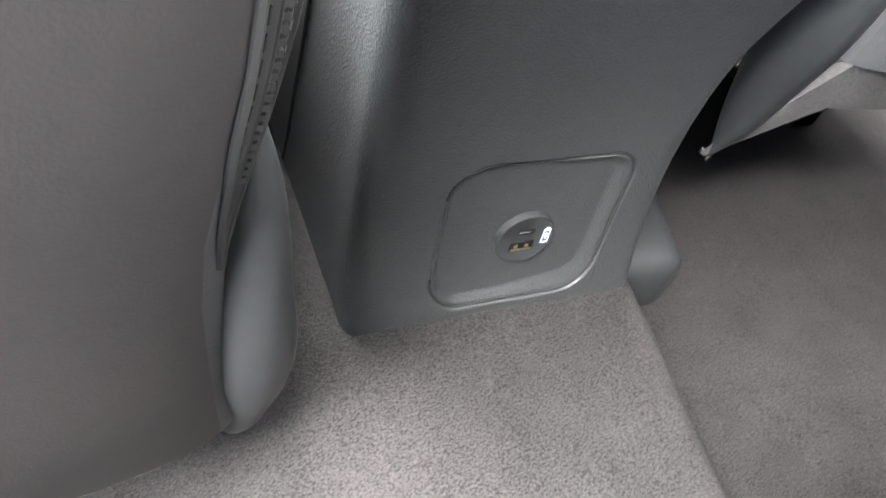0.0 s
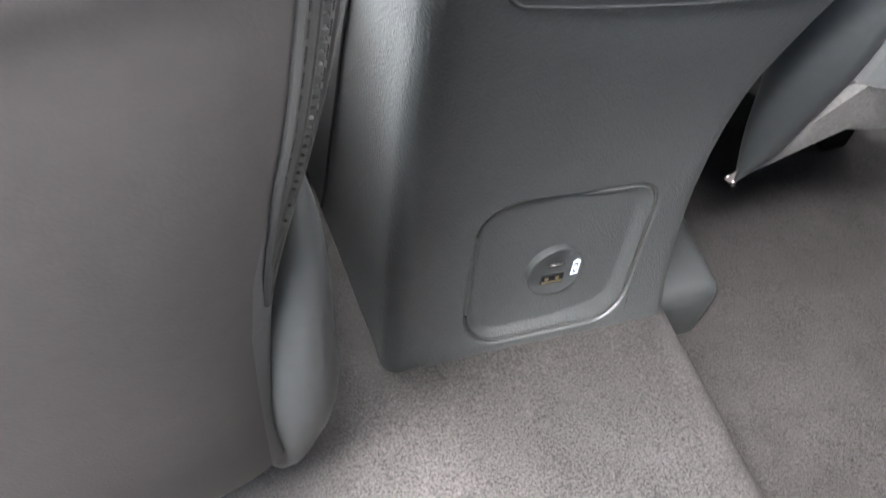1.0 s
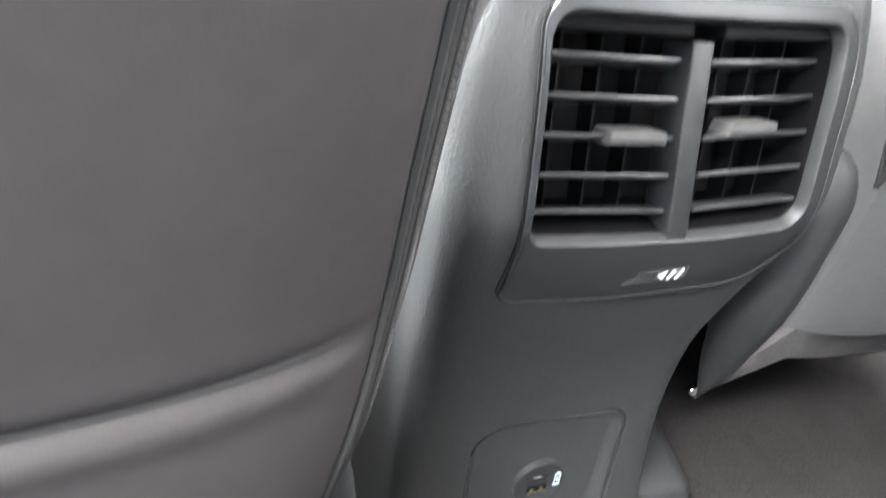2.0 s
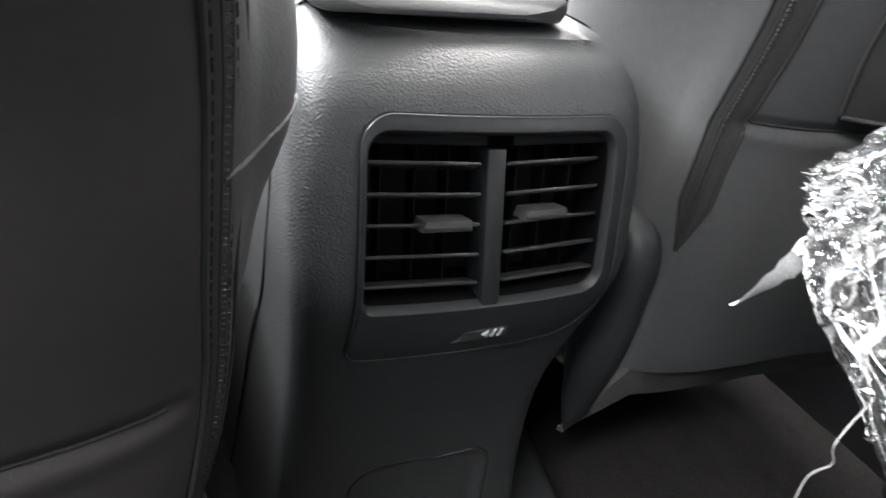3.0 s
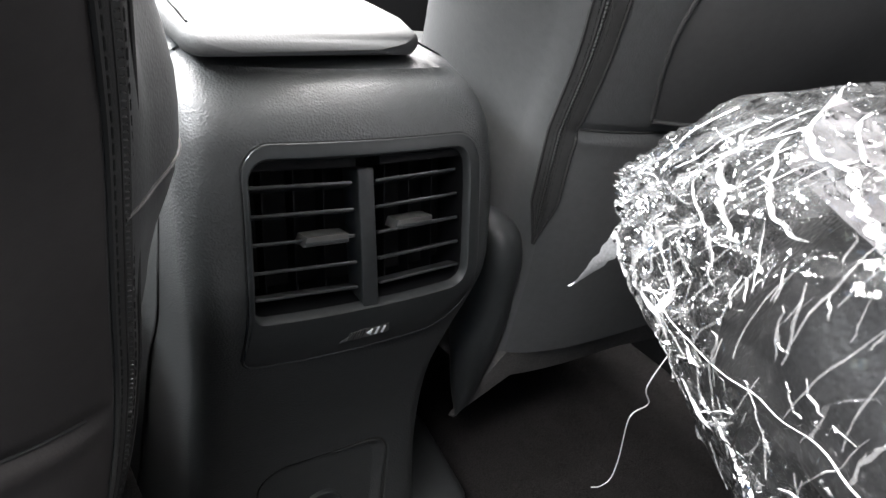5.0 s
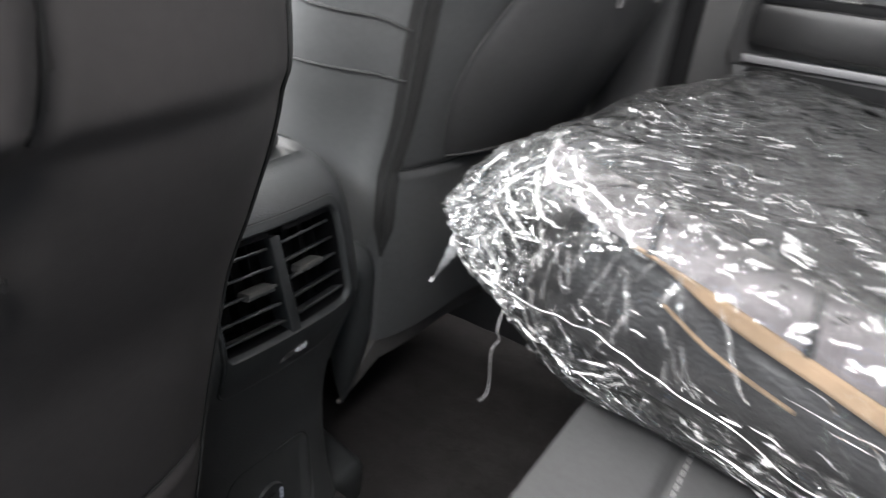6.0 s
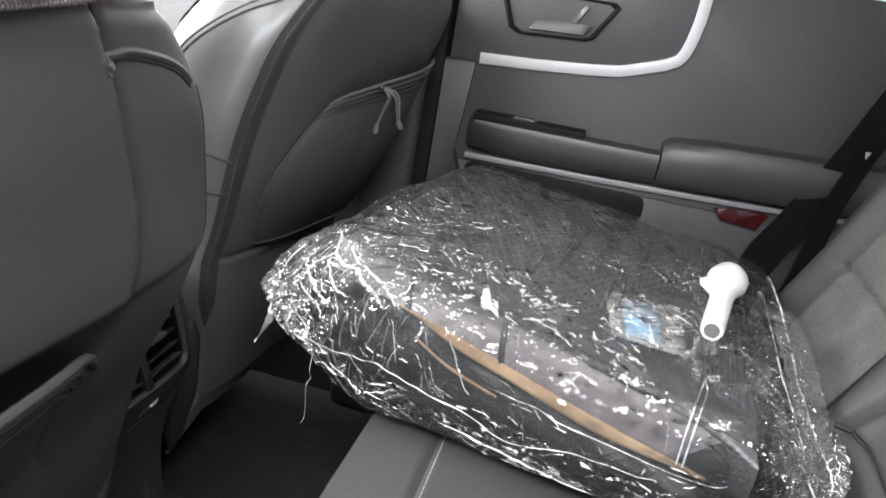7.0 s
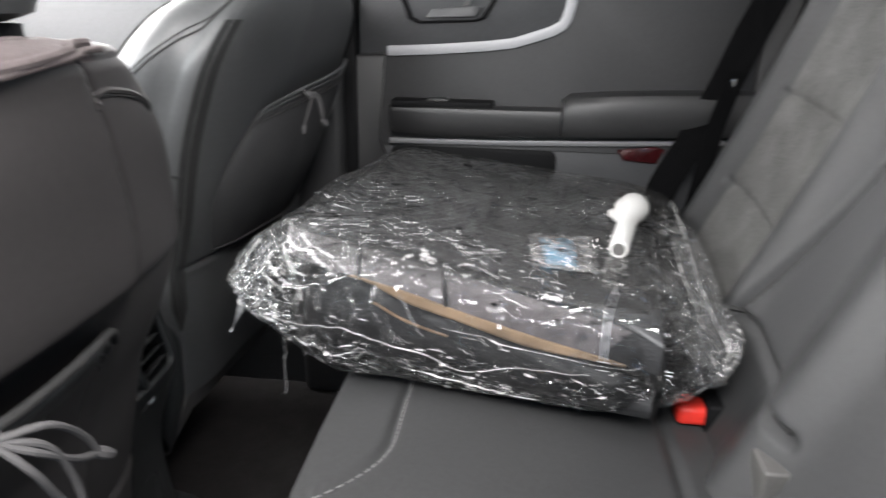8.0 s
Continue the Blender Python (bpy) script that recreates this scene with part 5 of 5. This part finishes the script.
bag = thing("plastic_bag", "crumpled clear plastic bag round a stack of mats", "plastic bag")
film_rings = []
for k, h in PROFILE:
    ring = []
    for i, o in enumerate(OUTLINE):
        low = max(0.0, 1 - h / 0.55)
        tuck = 0.05 * min(1.0, max(0.0, (i - 290) / 40)) * min(1.0, max(0.0, (435 - i) / 30)) - 0.03 * max(0.0, 1 - abs(i - 456) / 18)
        q = MIDDLE.lerp(o, k - tuck * low * (k > 0.8))
        zb, zt = film_bottom(q.x, q.y), film_top(q.x, q.y)
        zt = max(zt, zb + 0.02)
        p = Vector((q.x, q.y, zb + (zt - zb) * h))
        out = Vector((o.x - MIDDLE.x, o.y - MIDDLE.y, 0)).normalized() * (1 if 0.03 < h < 0.97 else 0.2) + Vector((0, 0, 0.9 if h > 0.85 else 0.15))
        calm = 0.55 if h > 0.99 else 1.0
        ring.append(p + out * crumple(p, calm))
    film_rings.append(ring)
part("film", loft(film_rings), FILM, bag, sharp=16)


def film_at(c, r):
    """A point of the film and the way out of it: c round the outline, r up the side and over the top."""
    r = max(4, min(len(film_rings) - 2, r))
    c0, r0 = int(math.floor(c)), int(math.floor(r))
    p = film_rings[r0][c0 % len(OUTLINE)].lerp(film_rings[r0][(c0 + 1) % len(OUTLINE)], c - c0)
    o = OUTLINE[c0 % len(OUTLINE)]
    flat = Vector((o.x - MIDDLE.x, o.y - MIDDLE.y, 0)).normalized()
    lift = max(0.0, min(1.0, (r0 - 24) / 20))
    return p, (flat * (1 - lift) + Vector((0, 0, 1)) * lift).normalized()


def fold(c0, r0, c1, r1, width, seed):
    """A pinched fold of loose film standing off the bag, ragged and tapering to nothing."""
    n = max(8, int(abs(c1 - c0) * 0.5 + abs(r1 - r0) * 0.5))
    strip = []
    for k in range(n + 1):
        t = k / n
        c = c0 + (c1 - c0) * t + 2 * noise.noise((t * 2.5, seed, 0))
        r = r0 + (r1 - r0) * t + 1.2 * noise.noise((t * 2.5, seed, 5))
        p, out = film_at(c, r)
        w = width * math.sin(math.pi * min(1, 0.06 + t * 0.9)) ** 0.7 * (0.55 + 0.9 * abs(noise.noise((t * 7, seed, 2))))
        lean = Vector((noise.noise((t * 4, seed, 8)), noise.noise((t * 4, seed, 12)), noise.noise((t * 4, seed, 16)))) * 1.3
        strip.append([p + out * 0.0006, p + out * (w * 0.45) + lean * w * 0.3, p + out * (w * 0.8) + lean * w])
    return loft(strip, closed=False, caps=False)


pick = random.Random(11)
for k in range(46):  # gathered end: folds run down and away from the gather
    c = pick.uniform(440, 535)
    r = pick.uniform(8, 46)
    part("fold", fold(c, r, c + pick.uniform(-14, 14), r - pick.uniform(8, 26) if r > 26 else r + pick.uniform(8, 22), pick.uniform(0.0015, 0.005), k), FOLDGLINT, bag)
for k in range(76):  # long side: ragged folds along the lower edge
    c, r = pick.uniform(325, 450), pick.uniform(6, 30)
    part("fold", fold(c, r, c + pick.choice((-1, 1)) * pick.uniform(2, 8), r + pick.uniform(-8, 8), pick.uniform(0.0014, 0.0048), 50 + k), FOLDGLINT, bag)
for k in range(34):  # the other end
    c, r = pick.uniform(262, 330), pick.uniform(8, 48)
    part("fold", fold(c, r, c + pick.uniform(-10, 10), r + pick.choice((-1, 1)) * pick.uniform(10, 24), pick.uniform(0.0012, 0.0045), 100 + k), FOLDGLINT, bag)
for k in range(24):  # over the top
    c, r = pick.uniform(330, 470), pick.uniform(40, 80)
    part("fold", fold(c, r, c + pick.uniform(-12, 12), r + pick.choice((-1, 1)) * pick.uniform(8, 26), pick.uniform(0.001, 0.0025), 150 + k), FOLDGLINT, bag)
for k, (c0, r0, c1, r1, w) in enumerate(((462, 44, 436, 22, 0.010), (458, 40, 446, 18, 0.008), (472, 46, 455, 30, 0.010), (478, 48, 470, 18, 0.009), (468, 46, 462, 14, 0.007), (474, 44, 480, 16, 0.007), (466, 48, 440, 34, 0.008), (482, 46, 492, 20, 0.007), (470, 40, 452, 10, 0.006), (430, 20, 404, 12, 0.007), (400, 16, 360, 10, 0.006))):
    part("fold", fold(c0, r0, c1, r1, w, 200 + k), FOLDGLINT, bag)


def crease_glint(path, width, seed):
    """A flat white strip painting the glint of creased film, ragged, pointed both ends."""
    n = max(6, int(sum(math.hypot(b[0] - a[0], b[1] - a[1]) for a, b in zip(path, path[1:]))))
    line = [film_at(q.x, q.y) for q in spline([(c, r, 0) for c, r in path], n)]
    for turn in range(3):
        line = [(p if k in (0, len(line) - 1) else (line[k - 1][0] + p * 2 + line[k + 1][0]) / 4, out) for k, (p, out) in enumerate(line)]
    strip = []
    for k, (p, out) in enumerate(line):
        p = p + out * 0.0008
        t = k / (len(line) - 1)
        along = line[min(k + 1, len(line) - 1)][0] - line[max(k - 1, 0)][0]
        across = along.cross(out).normalized()
        w = 0.5 * width * math.sin(math.pi * (0.06 + t * 0.88)) ** 0.6 * (0.6 + 0.9 * abs(noise.noise((t * 9, seed, 2))))
        p = p + across * (0.8 * width * noise.noise((t * 4, seed, 7)))
        strip.append([p + across * w + out * 0.0006, p + out * (0.0012 + 0.25 * w), p - across * w * (0.6 + 0.5 * noise.noise((t * 11, seed, 4))) + out * 0.0006])
    return loft(strip, closed=False, caps=False)


CREASE_GLINTS = (
    (((6, 52), (-48, 44), (-64, 37)), 0.0075),
    (((432, 44), (420, 40), (415, 37)), 0.003),
    (((459, 52), (423, 43), (416, 40), (409, 37)), 0.005),
    (((474, 45), (450, 42), (436, 38)), 0.0075),
    (((456, 46), (438, 42), (427, 39)), 0.005),
    (((468, 43), (442, 38), (433, 33)), 0.003),
    (((9, 34), (14, 42), (19, 45)), 0.005),
    (((476, 37), (475, 43), (482, 46)), 0.0035),
    (((12, 31), (-1, 38), (-30, 40)), 0.0018),
    (((435, 40), (430, 36), (428, 34)), 0.0025),
    (((423, 36), (420, 32), (420, 30)), 0.004),
    (((419, 29), (416, 27)), 0.003),
    (((417, 30), (414, 28)), 0.003),
    (((409, 32), (407, 31)), 0.003),
    (((416, 19), (412, 21), (409, 22)), 0.006),
    (((446, 34), (441, 26), (433, 22)), 0.004),
    (((446, 37), (440, 32)), 0.004),
    (((390, 31), (381, 31), (368, 30), (348, 31)), 0.0022),
    (((418, 16), (409, 20)), 0.006),
    (((205, 45), (250, 44), (297, 38)), 0.006),
    (((216, 50), (255, 50), (291, 46)), 0.003),
    (((446, 25), (423, 27), (411, 26), (401, 24), (393, 23), (385, 19), (375, 25), (363, 27)), 0.0022))
for k, (path, w) in enumerate(CREASE_GLINTS):
    part("crease_glint", crease_glint(path, w, 300 + k), FOLDGLINT, bag)
for k in range(130):  # short painted glints between the long creases
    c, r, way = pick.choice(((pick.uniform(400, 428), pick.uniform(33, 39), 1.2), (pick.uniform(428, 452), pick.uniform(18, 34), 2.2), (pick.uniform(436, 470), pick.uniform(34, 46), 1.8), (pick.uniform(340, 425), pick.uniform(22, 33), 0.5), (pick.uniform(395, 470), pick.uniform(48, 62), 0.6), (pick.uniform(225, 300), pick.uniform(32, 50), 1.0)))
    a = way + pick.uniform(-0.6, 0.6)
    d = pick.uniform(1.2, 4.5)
    part("crease_glint", crease_glint(((c, r), (c + d * math.cos(a), r + d * math.sin(a))), pick.uniform(0.001, 0.0028), 400 + k), FOLDGLINT, bag)
for k in range(52):  # painted glint streaks down the gathered corner and its lower side
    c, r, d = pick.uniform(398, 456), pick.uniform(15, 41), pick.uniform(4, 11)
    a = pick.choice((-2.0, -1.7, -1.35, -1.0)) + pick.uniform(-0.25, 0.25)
    part("crease_glint", crease_glint(((c, r), (c + 0.5 * d * math.cos(a) + pick.uniform(-0.7, 0.7), r + 0.5 * d * math.sin(a)), (c + d * math.cos(a), r + d * math.sin(a))), pick.uniform(0.0018, 0.0052), 600 + k), FOLDGLINT, bag)
for k in range(16):  # long faint wrinkles drawn across the top
    x0, y0 = pick.uniform(0.16, 0.30), -0.44 - 0.0195 * k + pick.uniform(-0.012, 0.012)
    x1, y1, w = x0 + pick.uniform(0.14, 0.36), y0 - pick.uniform(0.0, 0.05), pick.uniform(0.0008, 0.0022)
    line = [Vector((x0 + (x1 - x0) * t, y0 + (y1 - y0) * t + 0.006 * noise.noise((t * 3, k, 1)), 0)) for t in (q / 16 for q in range(17))]
    part("wrinkle", loft([[Vector((p.x, p.y + d * w * math.sin(math.pi * (0.05 + 0.9 * i / 16)), film_top(p.x, p.y) + 0.0035 + (d == 0) * w)) for d in (-1, 0, 1)] for i, p in enumerate(line)], closed=False, caps=False), FILM, bag)
tail = spline([(0.110, -0.122, 0.408), (0.105, -0.125, 0.392), (0.098, -0.12, 0.374), (0.093, -0.114, 0.360), (0.088, -0.113, 0.357)], 20)
part("twisted_tail", loft([[p + Vector((w * math.cos(a), w * math.sin(a) * 0.6, w * 0.5)), p + Vector((0.001, 0.001, 0)), p - Vector((w * math.cos(a), w * math.sin(a) * 0.6, w * 0.5)), p + Vector((0, -0.0015, 0.0005))] for p, w, a in ((p, (0.0075 * (1 - i / 20) ** 0.8 + 0.0008) * (0.7 + 0.9 * abs(noise.noise((i * 0.37, 4, 1)))), 0.6 + i * 0.22 + 0.8 * noise.noise((i * 0.5, 1, 8))) for i, p in enumerate(tail))]), FILMWHITE, bag, "twisted whitish tail of film")
part("loose_thread", tube(spline([(0.084, -0.196, 0.37), (0.066, -0.2, 0.352), (0.074, -0.2, 0.337), (0.061, -0.2, 0.332), (0.066, -0.2, 0.30), (0.066, -0.2, 0.284), (0.058, -0.2, 0.281), (0.05, -0.2, 0.284)], 50), 0.0004, 5), THREAD, bag, "loose grey thread")
flap = spline([(0.40, -0.80, 0.478), (0.30, -0.812, 0.462), (0.2, -0.818, 0.43), (0.12, -0.818, 0.395), (0.06, -0.806, 0.362), (0.04, -0.80, 0.352)], 60)
part("side_gusset", loft([[p + Vector((0, 0.002, 0.002)), p + Vector((-0.012, 0.025, 0.004 + 0.004 * noise.noise(p * 50))), p + Vector((-0.02, 0.05, 0.008 + 0.006 * noise.noise(p * 70)))] for p in flap[5:]], closed=False, caps=False), FILM, bag, sharp=16)
